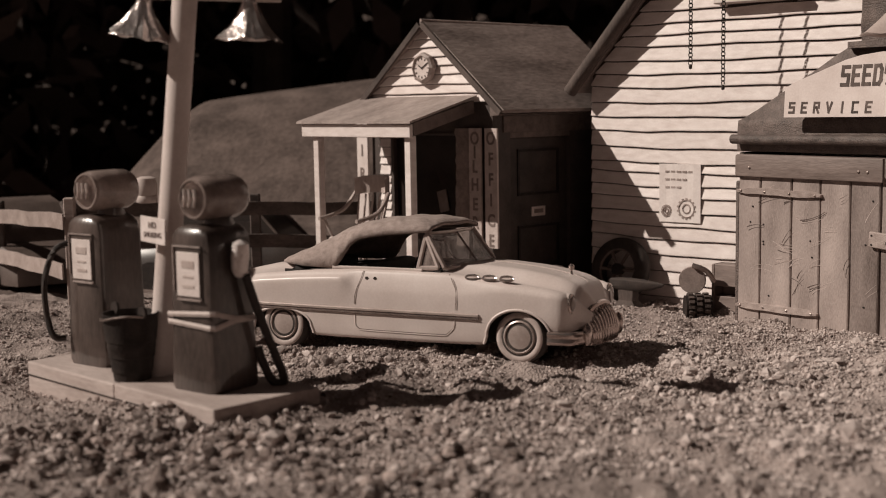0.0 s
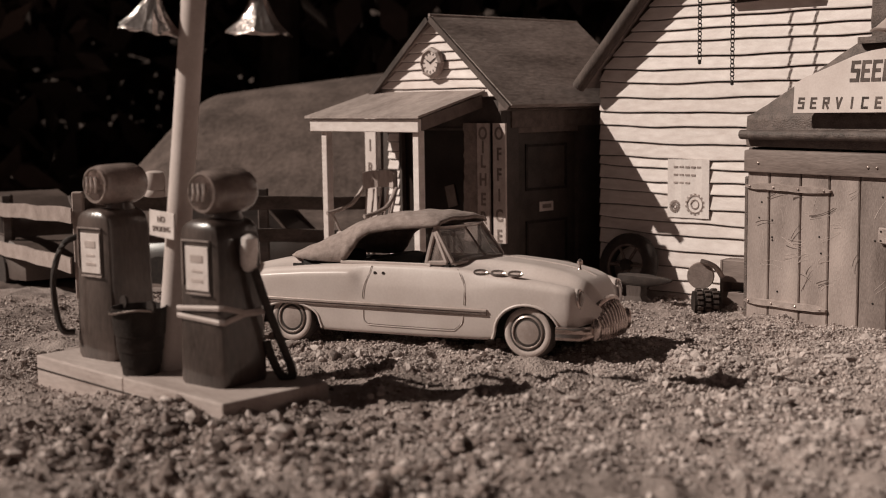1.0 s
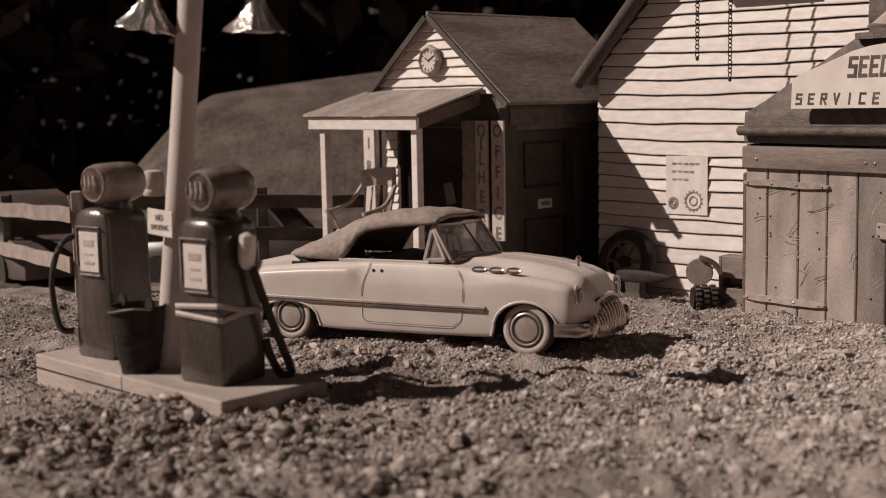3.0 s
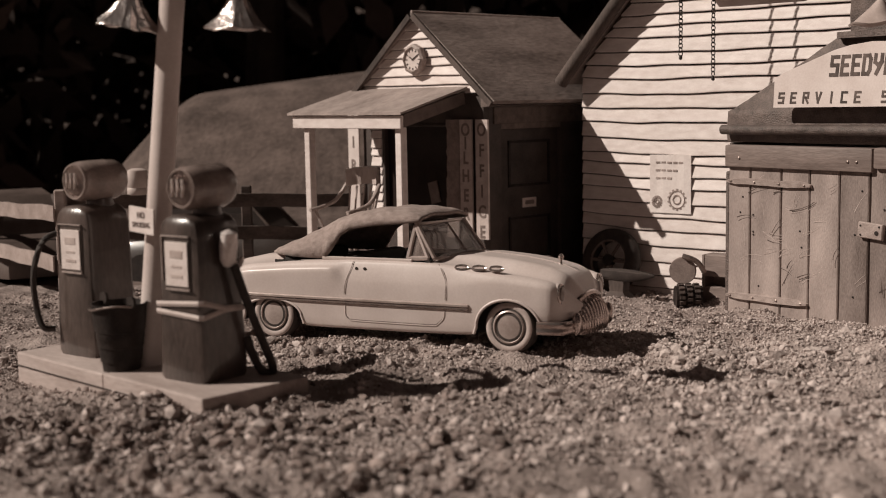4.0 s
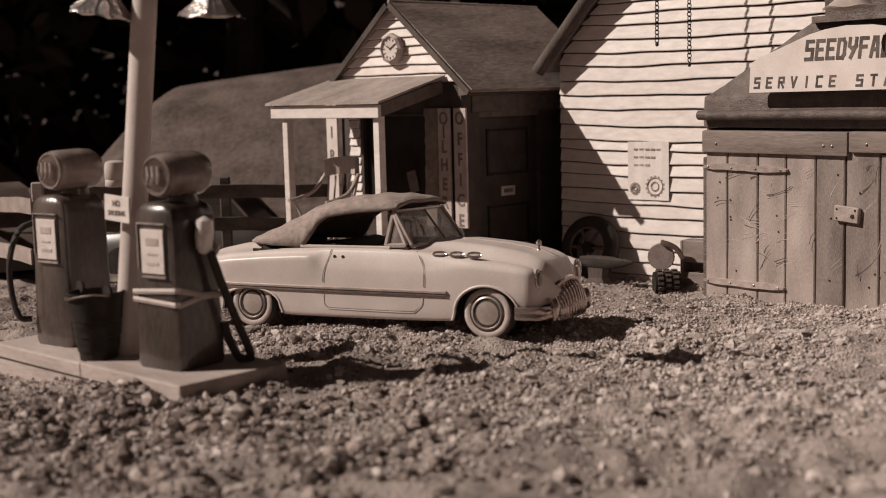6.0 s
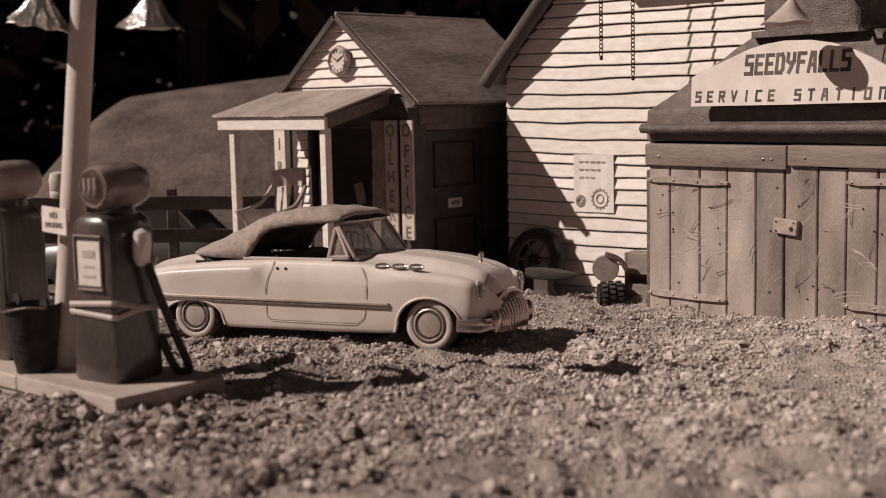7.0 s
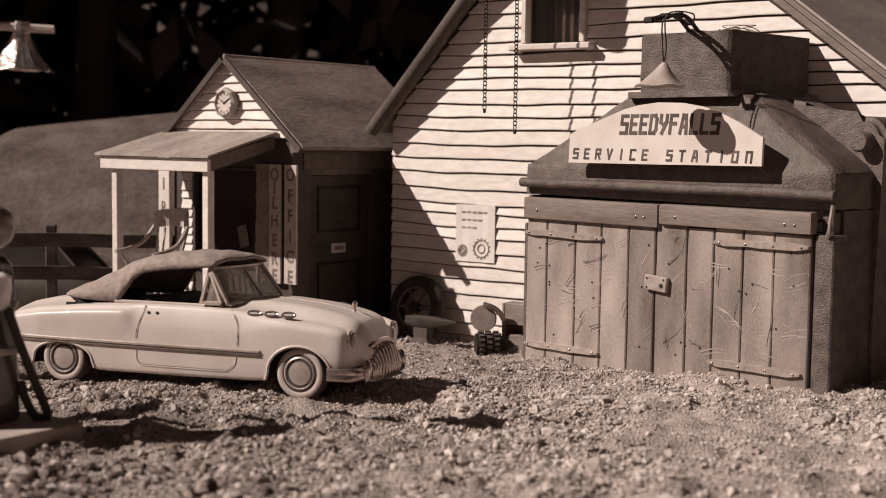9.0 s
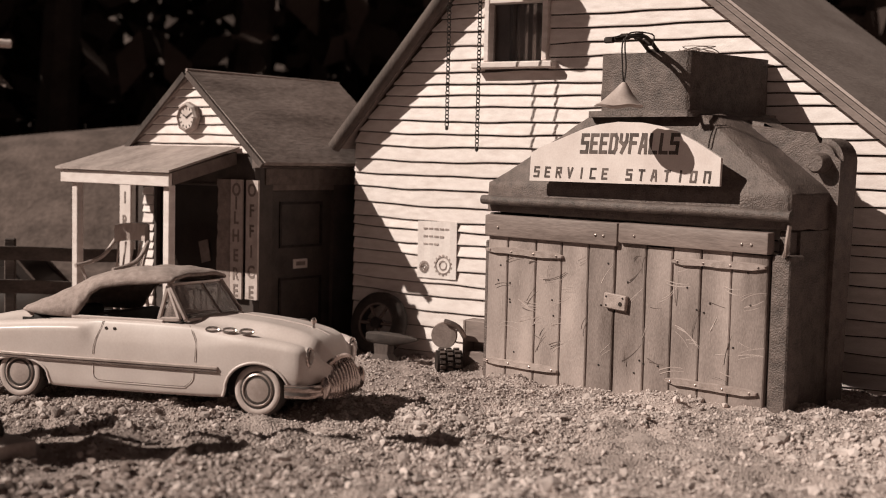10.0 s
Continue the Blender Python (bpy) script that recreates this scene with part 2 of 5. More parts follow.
def siding(wall, z0, z1, pitch, left, right, y, material, holes=(), amp=0.0006, seed=0, step=0.006, courses=()):
    """Lapped boards with uneven lower edges, each a piece of its own."""
    rng = random.Random(seed)
    lines, z = list(courses), (courses[-1] + pitch if courses else z0)
    while z < z1:
        lines.append(z)
        z += pitch * rng.uniform(0.86, 1.14)
    lines.append(z1)
    for i, (a, b) in enumerate(zip(lines, lines[1:])):
        spans = [(0.0, 1.0)]
        mid = (a + b) / 2
        width = max(right(mid) - left(mid), 1e-4)
        for hx0, hx1, hz0, hz1 in holes:
            if a < hz1 and b > hz0 + pitch * 0.3:
                cut = []
                for s0, s1 in spans:
                    c0, c1 = (hx0 - left(mid)) / width, (hx1 - left(mid)) / width
                    cut += [(s0, min(s1, c0)), (max(s0, c1), s1)]
                spans = [s for s in cut if s[1] - s[0] > 0.01]
        for s0, s1 in spans:
            n = max(2, int((s1 - s0) * width / step))
            rows = []
            tilt = rng.uniform(-1, 1) * amp * 0.4
            for k in range(n + 1):
                s = s0 + (s1 - s0) * k / n
                ub = left(a) + s * (right(a) - left(a))
                ut = left(b) + s * (right(b) - left(b))
                zb = a + wob(ub, i + seed, amp) + tilt * (s - 0.5)
                zb += 0.0018 * max(0.0, -ub / 0.05) if courses else 0.0
                zt = b + wob(ut, i + 1 + seed, amp) - pitch * 0.10
                zt += 0.0018 * max(0.0, -ut / 0.05) if courses else 0.0
                dy = rng.uniform(-0.0001, 0.0001)
                rows.append([Vector((ub, y - 0.0003, zb)), Vector((ub, y - 0.0026 + dy, zb + 0.0001)), Vector((ub, y - 0.0027 + dy, zb + 0.0007)), Vector((ut, y - 0.0012, zt)), Vector((ut, y - 0.0003, zt + 0.0002))])
            bm = B()
            loft(bm, rows)
            part("board", bm, material, wall)


# ---- ground ----
rng0 = np.random.RandomState(4)
TAB = rng0.rand(256, 256)


def vnoise(x, y, s, o=0):
    """Smooth value noise with cells of s metres."""
    x, y = np.asarray(x) / s + 17.3 * o + 400, np.asarray(y) / s + 9.1 * o + 400
    i, j = np.floor(x).astype(int), np.floor(y).astype(int)
    u, v = x - i, y - j
    u, v = u * u * (3 - 2 * u), v * v * (3 - 2 * v)
    i, j = i % 256, j % 256
    a, b, c, d = TAB[i, j], TAB[(i + 1) % 256, j], TAB[i, (j + 1) % 256], TAB[(i + 1) % 256, (j + 1) % 256]
    return a + (b - a) * u + (c - a) * v + (a - b - c + d) * u * v


def hump(x, y, cx, cy, rx, ry, h):
    return h * np.exp(-((x - cx) / rx) ** 2 - ((y - cy) / ry) ** 2)


def ground_z(x, y):
    x, y = np.asarray(x, float), np.asarray(y, float)
    yc = np.clip(y, 0.2, 1.2)
    z = -0.0004 - 0.0495 * (yc - 0.6)
    near = np.exp(-((np.clip(y, 0, 3) - 0.65) / 0.7) ** 4)
    z = z + near * (0.0056 * (vnoise(x, y, 0.06, 1) - 0.5) + 0.0068 * (vnoise(x, y, 0.021, 2) - 0.5) + 0.0048 * (vnoise(x, y, 0.008, 3) - 0.5))
    # a low heap against the big doors, and where wheels have sunk
    z = z + hump(x, y, 0.285, 0.715, 0.055, 0.03, 0.004)
    z = z + hump(x, y, 0.056, 0.663, 0.020, 0.009, 0.0062) + hump(x, y, -0.068, 0.724, 0.022, 0.009, 0.0058)
    z = z + hump(x, y, -0.095, 0.552, 0.085, 0.035, 0.0035)
    # the bank behind
    fall = np.clip((x + 0.46) / 0.20, 0, 1)
    crest = (np.clip(0.152 + 0.11 * (x + 0.1), 0.02, 0.175) + 0.03) * fall * fall * (3 - 2 * fall) - 0.03 + 0.012 * (vnoise(x, y, 0.35, 5) - 0.5)
    k = np.clip((y - 1.22) / 0.42, 0, 1)
    k = k * k * (3 - 2 * k)
    z = z * (1 - k) + crest * k + 0.012 * k * (1 - k) * 4 * (vnoise(x, y, 0.05, 6) - 0.5)
    far = np.clip((y - 2.0) / 3.0, 0, 1)
    return z * (1 - far) + 0.05 * far


def spread(lo, a, b, hi, step, n):
    mid = np.arange(a, b, step)
    grow = np.geomspace(step * 2, 1, n)
    return np.concatenate([(a - grow * (a - lo))[::-1], mid, b + grow * (hi - b)])


gx = spread(-30, -0.42, 0.62, 30, 0.0035, 26)
gy = spread(-30, 0.34, 1.10, 40, 0.0035, 60)
GX, GY = np.meshgrid(gx, gy)
GZ = ground_z(GX, GY)
nx, ny = len(gx), len(gy)
idx = np.arange(nx * ny).reshape(ny, nx)
quads = np.stack([idx[:-1, :-1], idx[:-1, 1:], idx[1:, 1:], idx[1:, :-1]], -1).reshape(-1, 4)
yc = (GY[:-1, :-1] + GY[1:, 1:]).ravel() / 2
me = bpy.data.meshes.new("ground")
me.from_pydata(np.stack([GX, GY, GZ], -1).reshape(-1, 3).tolist(), [], quads.tolist())
me.polygons.foreach_set("use_smooth", [True] * len(me.polygons))
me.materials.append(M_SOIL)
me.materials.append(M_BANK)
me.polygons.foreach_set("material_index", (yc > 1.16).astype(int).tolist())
ground = tagged(new("ground", me), "dry crumbly soil sloping gently to an earth bank", "ground", kind="structure")


def stones(name, n, seed, ylo, yhi, rlo, rhi, label, sunk=0.25, material=None, xhi=9.0):
    """Loose crumbs of soil and grit lying on the ground, in one mesh."""
    r = np.random.RandomState(seed)
    ico = bmesh.new()
    bmesh.ops.create_icosphere(ico, subdivisions=1, radius=1)
    bv = np.array([v.co[:] for v in ico.verts])
    bf = np.array([[v.index for v in f.verts] for f in ico.faces])
    ico.free()
    y = np.sqrt(r.uniform(ylo ** 2, yhi ** 2, n))
    x = r.uniform(-0.05 - 0.40 * y, 0.05 + 0.62 * y)
    lump = vnoise(x, y, 0.085, 11) * 0.55 + vnoise(x, y, 0.024, 12) * 0.45
    keep = lump > r.uniform(0.12, 0.78, n)
    # no grit inside the houses
    hv = (x - 0.1671) * 0.664 + (y - 0.9667) * 0.748
    ov = (x + 0.0874) * 0.727 + (y - 1.0173) * 0.687
    ou = (x + 0.0874) * 0.687 - (y - 1.0173) * 0.727
    keep &= (x < xhi + 0.08 * (vnoise(x, y, 0.05, 14) - 0.5))
    keep &= (hv < 0.0) & ((ov < 0.0) | (ou < -0.004) | (ou > 0.138))
    x, y, lump = x[keep], y[keep], lump[keep]
    n = len(x)
    rad = rlo * (rhi / rlo) ** (r.rand(n) ** 1.8) * (0.55 + 0.9 * lump)
    z = ground_z(x, y) + rad * (0.62 - sunk)
    sc = r.uniform(0.65, 1.3, (n, 1, 3)) * np.array([1, 1, 0.85])
    jit = r.uniform(0.62, 1.30, (n, len(bv), 1))
    a = r.uniform(0, 2 * np.pi, n)
    v = bv[None] * sc * jit * rad[:, None, None]
    ca, sa = np.cos(a)[:, None], np.sin(a)[:, None]
    v = np.stack([v[..., 0] * ca - v[..., 1] * sa, v[..., 0] * sa + v[..., 1] * ca, v[..., 2]], -1)
    v += np.stack([x, y, z], -1)[:, None]
    f = bf[None] + (np.arange(n) * len(bv))[:, None, None]
    me = bpy.data.meshes.new(name)
    me.from_pydata(v.reshape(-1, 3), [], f.reshape(-1, 3))
    me.materials.append(material or M_STONE)
    return tagged(new(name, me), label, "gravel", kind="stuff")


stones("gravel", 150000, 1, 0.40, 1.02, 0.00042, 0.0012, "pale grit and crumbs scattered over dry soil")
stones("soil_clods", 5000, 2, 0.36, 0.72, 0.0009, 0.0030, "larger rough clods of dry soil", 0.35)
stones("fine_grit", 80000, 3, 0.46, 0.92, 0.0003, 0.0009, "fine sandy grit between the crumbs")
stones("dark_clods", 6000, 5, 0.36, 0.62, 0.0008, 0.003, "dark crumbly clods of soil before the pumps", 0.3, M_CLOD, 0.02)


# ---- white house with lapped boards ----
HX, HY, HDEG = 0.1671, 0.9667, 41.57
house = place("house", HX, HY, HDEG, 0.0, "white clapboard model house with a steep gable beside the garage", "house")
PEAK = (0.106, 0.324)
HL, HR = -0.0503, 0.42


def h_left(z):
    return max(HL, PEAK[0] - (PEAK[1] - z) / 1.15 + 0.004)


def h_right(z):
    return min(HR, PEAK[0] + (PEAK[1] - z) / 0.774 - 0.004)


WIN = (0.0625, 0.1095, 0.194, 0.262)
outline = [(HL, -0.045), (HR, -0.045), (HR, PEAK[1] - (HR - PEAK[0]) * 0.774), PEAK, (HL, PEAK[1] - (PEAK[0] - HL) * 1.15)]


def wall_piece(pts):
    bm = B()
    prism(bm, pts, 0.0, 0.006)
    return part("wall_panel", bm, M_SEAM, house, "dark sheathing behind white boards")


zl0 = PEAK[1] - (PEAK[0] - HL) * 1.15
hwall = wall_piece([(HL, -0.045), (WIN[0], -0.045), (WIN[0], PEAK[1] - (PEAK[0] - WIN[0]) * 1.15), (HL, zl0)])
wall_piece([(WIN[1], -0.045), (HR, -0.045), (HR, PEAK[1] - (HR - PEAK[0]) * 0.774), (WIN[1], PEAK[1] - (WIN[1] - PEAK[0]) * 0.774)])
wall_piece([(WIN[0], -0.045), (WIN[1], -0.045), (WIN[1], WIN[2]), (WIN[0], WIN[2])])
wall_piece([(WIN[0], WIN[3]), (WIN[1], WIN[3]), (WIN[1], PEAK[1] - (WIN[1] - PEAK[0]) * 0.774), PEAK, (WIN[0], PEAK[1] - (PEAK[0] - WIN[0]) * 1.15)])
bm = B()
box(bm, HL, HL + 0.005, 0.006, 0.40, -0.045, zl0 - 0.004)
part("side_wall", bm, M_DARKWALL, house)
bm = B()
box(bm, HR - 0.005, HR, 0.006, 0.40, -0.045, 0.07)
part("side_wall", bm, M_WHITE, house)
bm = B()
box(bm, HL, HR, 0.395, 0.40, -0.045, 0.07)
part("back_wall", bm, M_DARKWALL, house)


def slab(bm, a, b, y0, y1, t):
    """A roof slope from ridge a to eave b, both (x, z), t thick."""
    n = Vector((-(b[1] - a[1]), b[0] - a[0])).normalized() * t
    if n.y < 0:
        n = -n
    prism(bm, [a, b, (b[0] + n.x, b[1] + n.y), (a[0] + n.x, a[1] + n.y)], y0, y1)


eave_l = (-0.061, PEAK[1] - (PEAK[0] + 0.061) * 1.15)
eave_r = (0.46, PEAK[1] - (0.46 - PEAK[0]) * 0.774)
bm = B()
slab(bm, PEAK, eave_l, -0.010, 0.41, 0.007)
part("roof", bm, M_ROOF, house)
bm = B()
slab(bm, PEAK, eave_r, -0.012, 0.41, 0.006)
roof_r = part("roof", bm, M_ROOFB, house, "weathered grey-brown board roof slope")
bm = B()
tube(bm, spline([(eave_l[0] - 0.001, -0.013, eave_l[1] + 0.001), (0.02, -0.0125, PEAK[1] - 0.086 * 1.15 + 0.001), (PEAK[0], -0.013, PEAK[1] + 0.002)], 8), 0.0052, 10)
part("rake_log", bm, M_BARK, house, "dark rounded log along the gable edge", smooth=50)
bm = B()
n = Vector((0.774, 1.0)).normalized()
for k, (off, th) in enumerate(((0.000, 0.004), (0.0046, 0.003))):
    a = (PEAK[0] + n.x * off, PEAK[1] + n.y * off - 0.004)
    b = (eave_r[0] + n.x * off, eave_r[1] + n.y * off - 0.004)
    slab(bm, a, b, -0.0150 - 0.002 * k, -0.0115 + 0.0005 * k, th)
part("rake_board", bm, M_BEAM, house, "split wooden boards along the roof edge")

# gable window
bm = B()
box(bm, WIN[0] - 0.001, WIN[1] + 0.001, 0.030, 0.034, WIN[2] - 0.01, WIN[3] + 0.01)
win = part("window", bm, M_INTERIOR, house, "small gable window, dark inside")
for x0, x1, z0, z1, nm in ((WIN[0] - 0.0012, WIN[0] + 0.0028, WIN[2], WIN[3], "jamb"), (WIN[1] - 0.0028, WIN[1] + 0.0012, WIN[2], WIN[3], "jamb"), (WIN[0] + 0.0030, WIN[1] - 0.0030, 0.2335, 0.2375, "glazing_bar"), (WIN[0] + 0.0030, WIN[1] - 0.0030, WIN[3] - 0.003, WIN[3], "head")):
    bm = B()
    box(bm, x0, x1, -0.0058, 0.004, z0, z1, 0.0005)
    part(nm, bm, M_WHITE, win)
bm = B()
box(bm, WIN[0] - 0.0085, WIN[1] + 0.0078, -0.0105, 0.003, WIN[2] - 0.0050, WIN[2] - 0.0005, 0.0008)
part("window_sill", bm, M_WHITE, win, "rough white sill board")
bm = B()
box(bm, WIN[0] + 0.003, WIN[1] - 0.003, 0.0012, 0.0018, WIN[2], WIN[3] - 0.003)
pane = part("pane", bm, M_GLASS, win, "dusty pane")
pane.visible_shadow = False
bm = B()
rows = [[Vector((WIN[0] + 0.012 + 0.030 * k / 14, 0.012 + 0.0015 * math.sin(k * 1.9), z)) for k in range(15)] for z in (WIN[2] + 0.001, WIN[3] - 0.002)]
loft(bm, rows, close=False)
part("curtain", bm, M_RUST, win, "dim curtain behind the pane")

COURSES = (-0.040, -0.031, -0.0225, -0.0135, -0.0045, 0.0050, 0.0168, 0.0275, 0.0364, 0.0464, 0.0568, 0.0652, 0.0748,
           0.0815, 0.0918, 0.1036, 0.1138, 0.1241, 0.1349, 0.1440, 0.1530, 0.1632, 0.1711, 0.1790, 0.1880, 0.1967,
           0.2060, 0.2160, 0.2252, 0.2350)
siding(hwall, -0.040, 0.318, 0.0098, h_left, h_right, 0.0, M_WHITE, [(WIN[0] - 0.0014, WIN[1] + 0.0014, WIN[2] - 0.004, WIN[3])], 0.0006, 3, courses=COURSES)

# unseen beam added over the window for two chains; its block throws shadow
beam = place("unseen_beam", HX, HY, HDEG, 0.0, "unseen timber beam added over the gable window to hold chains and cast a shadow", "beam")
bm = B()
box(bm, 0.060, 0.078, -0.062, 0.004, 0.272, 0.284, 0.001)
part("timber", bm, M_BEAM, beam)
# round block added out of view to shape the shadow beside the window
bm = B()
lathe(bm, [(0.001, 0), (0.016, 0.002), (0.016, 0.03), (0.001, 0.032)], pose(0.074, -0.045, 0.250, 0, 0, 0), 20)
part("pulley_block", bm, M_IRON, beam, smooth=True)


def chain(u, v, ztop, zend):
    c = place("chain", HX, HY, HDEG, 0.0, "thin rusty chain hanging in front of the boards", "chain", "hanging chains")
    bm = B()
    z, k = ztop, 0
    L, R, r = 0.0034, 0.0011, 0.00036
    while z > zend:
        pts = []
        for i in range(14):
            a = 2 * math.pi * i / 14
            x, zz = R * math.cos(a), (L / 2) * math.sin(a)
            pts.append((u + (x if k % 2 else x * 0.35), v + (x * 0.35 if k % 2 else x), z + zz))
        tube(bm, pts, r, 5, closed=True)
        z -= L * 0.78
        k += 1
    part("chain_run", bm, M_IRON, c, smooth=50)
    bm = B()
    lathe(bm, [(0.0003, 0), (0.0011, 0.0005), (0.0012, 0.0022), (0.0004, 0.0032)], pose(u, v, zend - 0.002), 8)
    part("end_weight", bm, M_IRON, c, smooth=True)


chain(0.0570, -0.044, 0.274, 0.1475)
chain(0.0786, -0.040, 0.274, 0.1335)

# poster with a gear drawing
poster = place("poster", HX, HY, HDEG, 0.0, "faded paper poster with a cog drawing on the white boards", "poster")
bm = B()
loft(bm, [[Vector((0.0085 + 0.0055 * k, -0.0034 + 0.0002 * math.sin(k * 2.2), z)) for z in (0.0402, 0.0812)] + [Vector((0.0085 + 0.0055 * k, -0.0030 + 0.0002 * math.sin(k * 2.2), z)) for z in (0.0812, 0.0402)] for k in range(7)])
part("sheet", bm, M_POSTER, poster)
for j in range(3):
    bm = B()
    for k in range(5 - j):
        x = 0.0135 + 0.0046 * k
        box(bm, x, x + 0.0034, -0.00372, -0.0034, 0.0752 - 0.0055 * j, 0.0765 - 0.0055 * j)
    part("print_bar", bm, M_POSTER_INK, poster)
for cx, cz, r in ((0.0305, 0.0500, 0.0062), (0.0145, 0.0480, 0.0030)):
    bm = B()
    for k in range(14):
        a = 2 * math.pi * k / 14
        box(bm, -0.0007, 0.0007, -0.00372, -0.0034, r, r + 0.0014, m=pose(cx, 0, cz, 0, math.degrees(a), 0))
    tube(bm, [(cx + r * math.cos(k * 0.35), -0.0034, cz + r * math.sin(k * 0.35)) for k in range(18)], 0.0006, 4, closed=True)
    tube(bm, [(cx + r * 0.5 * math.cos(k * 0.52), -0.0034, cz + r * 0.5 * math.sin(k * 0.52)) for k in range(12)], 0.0006, 4, closed=True)
    part("cog_drawing", bm, M_POSTER_INK, poster)

# ---- garage made from an old casting ----
garage = place("garage", 0.2049, 0.8555, 55.54, 0.0, "squat dark rough-cast garage with plank double doors", "garage")
ZB = -0.035
bm = B()
u0, u1, d1 = -0.0068, 0.2172, 0.060
ring = lambda x0, x1, y0, y1, z, c: [Vector(p) for p in ((x0 + c, y0, z), (x1 - c, y0, z), (x1, y0 + c, z), (x1, y1, z), (x0, y1, z), (x0, y0 + c, z))]
loft(bm, [ring(u0, u1, 0.001, d1, 0.0930, 0.002), ring(u0, u1, 0.001, d1, 0.1120, 0.002), ring(u0 + 0.010, u1 - 0.006, 0.004, d1, 0.1180, 0.004), ring(0.066, 0.158, 0.012, d1 + 0.02, 0.1545, 0.006), ring(0.070, 0.152, 0.016, d1 + 0.02, 0.1560, 0.006)])
bmesh.ops.subdivide_edges(bm, edges=bm.edges[:], cuts=5, use_grid_fill=True)
for v in bm.verts:
    v.co += Vector((noise.noise(v.co * 90), noise.noise(v.co * 90 + Vector((5, 1, 2))), noise.noise(v.co * 90 + Vector((1, 7, 3))))) * 0.0012
part("hood", bm, M_CAST, garage, "sloping rough-cast hood over the doors", smooth=60)
for x0, x1, y0, y1, z1, nm in ((-0.0040, -0.0004, -0.001, 0.02, 0.0745, "jamb"), (0.2100, 0.2212, -0.002, 0.012, 0.0800, "jamb"), (-0.0040, -0.0004, 0.002, 0.02, 0.0925, "post"), (0.2100, 0.2165, 0.004, 0.012, 0.0925, "post")):
    bm = B()
    box(bm, x0, x1, y0, y1, ZB, z1, 0.0008)
    part(nm, bm, M_CAST, garage)
bm = B()
box(bm, 0.2135, 0.2180, 0.0122, d1, ZB, 0.0925)
part("side_wall", bm, M_CAST, garage)
bm = B()
box(bm, -0.0060, -0.0020, 0.0205, d1, ZB, 0.0925)
part("side_wall", bm, M_CAST, garage)
bm = B()
tube(bm, [(-0.0040 + 0.0226 * k, -0.0040, 0.1010 + wob(0.0226 * k, 2, 0.0003)) for k in range(11)], 0.0030, 10)
part("moulding", bm, M_CAST, garage, "rounded bar moulding above the lintel", smooth=60)
# lobe at the back with a bolt
bm = B()
out = [(0.196, ZB), (0.2185, ZB), (0.2200, 0.040), (0.2222, 0.118)] + [(0.2100 + 0.0125 * math.cos(a), 0.1305 + 0.0125 * math.sin(a)) for a in np.linspace(0, math.pi * 0.60, 9)] + [(0.190, 0.1440), (0.172, 0.1510), (0.150, 0.155), (0.150, 0.112), (0.196, 0.112)]
prism(bm, out, 0.042, 0.0600)
bmesh.ops.bevel(bm, geom=[e for e in bm.edges if all(abs(v.co.y - 0.042) < 1e-5 for v in e.verts)], offset=0.003, segments=3, affect="EDGES")
part("back_flange", bm, M_CAST, garage, "rounded cast flange with a lobe at its top", smooth=50)
bm = B()
lathe(bm, [(0.0054, -0.002), (0.0056, 0.001), (0.0056, 0.0075), (0.0046, 0.0088)], pose(0.2120, 0.0420, 0.1290, 90, 0, 0), 16)
part("bolt", bm, M_CAST, garage, "stout round bolt head", smooth=True)
# neck
bm = B()
nk = ring(0.0785, 0.1440, 0.010, 0.090, 0.156, 0.0025)
loft(bm, [nk, [p + Vector((0, 0, 0.015)) for p in nk], [p + Vector((0, 0, 0.035)) for p in nk]])
bmesh.ops.subdivide_edges(bm, edges=bm.edges[:], cuts=3, use_grid_fill=True)
for v in bm.verts:
    v.co += Vector((noise.noise(v.co * 120), noise.noise(v.co * 120 + Vector((5, 1, 2))), 0)) * 0.0007
part("neck", bm, M_CAST, garage, "square cast neck on the hood", smooth=50)
bm = B()
loft(bm, [ring(0.0725, 0.1500, 0.005, 0.092, 0.1535, 0.003), ring(0.0725, 0.1500, 0.005, 0.092, 0.1572, 0.003)])
part("collar", bm, M_CAST, garage)
# lintel boards
for x0, x1, z0, z1, t in ((0.0000, 0.1086, 0.0778, 0.0915, 0.4), (0.1094, 0.2098, 0.0800, 0.0918, -0.3)):
    bm = B()
    box(bm, x0, x1, -0.0062, 0.001, z0, z1, 0.0014, seg=2)
    lb = part("lintel", bm, M_BEAM, garage, "brown lintel board with nails", smooth=True)
    for x in (x0 + 0.012, x1 - 0.010, x1 - 0.016):
        bm = B()
        lathe(bm, [(0.0008, 0), (0.0008, 0.0006), (0.0003, 0.0009)], pose(x, -0.0061, (z0 + z1) / 2 - 0.0012, 90, 0, 0), 8)
        part("nail", bm, M_STEEL, lb)
prng = random.Random(9)


def plank(bm, x0, x1, z0, z1, y):
    rows = []
    for k in range(7):
        z = z0 + (z1 - z0) * k / 6
        a, b = x0 + 0.0005 + prng.uniform(-1, 1) * 0.00022, x1 - 0.0005 + prng.uniform(-1, 1) * 0.00022
        y_ = y + prng.uniform(-0.0001, 0.0001)
        if k == 6:
            z += prng.uniform(-0.0008, 0.0002)
        rows.append([Vector((a, y_ + 0.003, z)), Vector((a, y_ + 0.0005, z)), Vector((a + 0.0006, y_, z)), Vector((b - 0.0006, y_, z)), Vector((b, y_ + 0.0005, z)), Vector((b, y_ + 0.003, z))])
    loft(bm, rows)


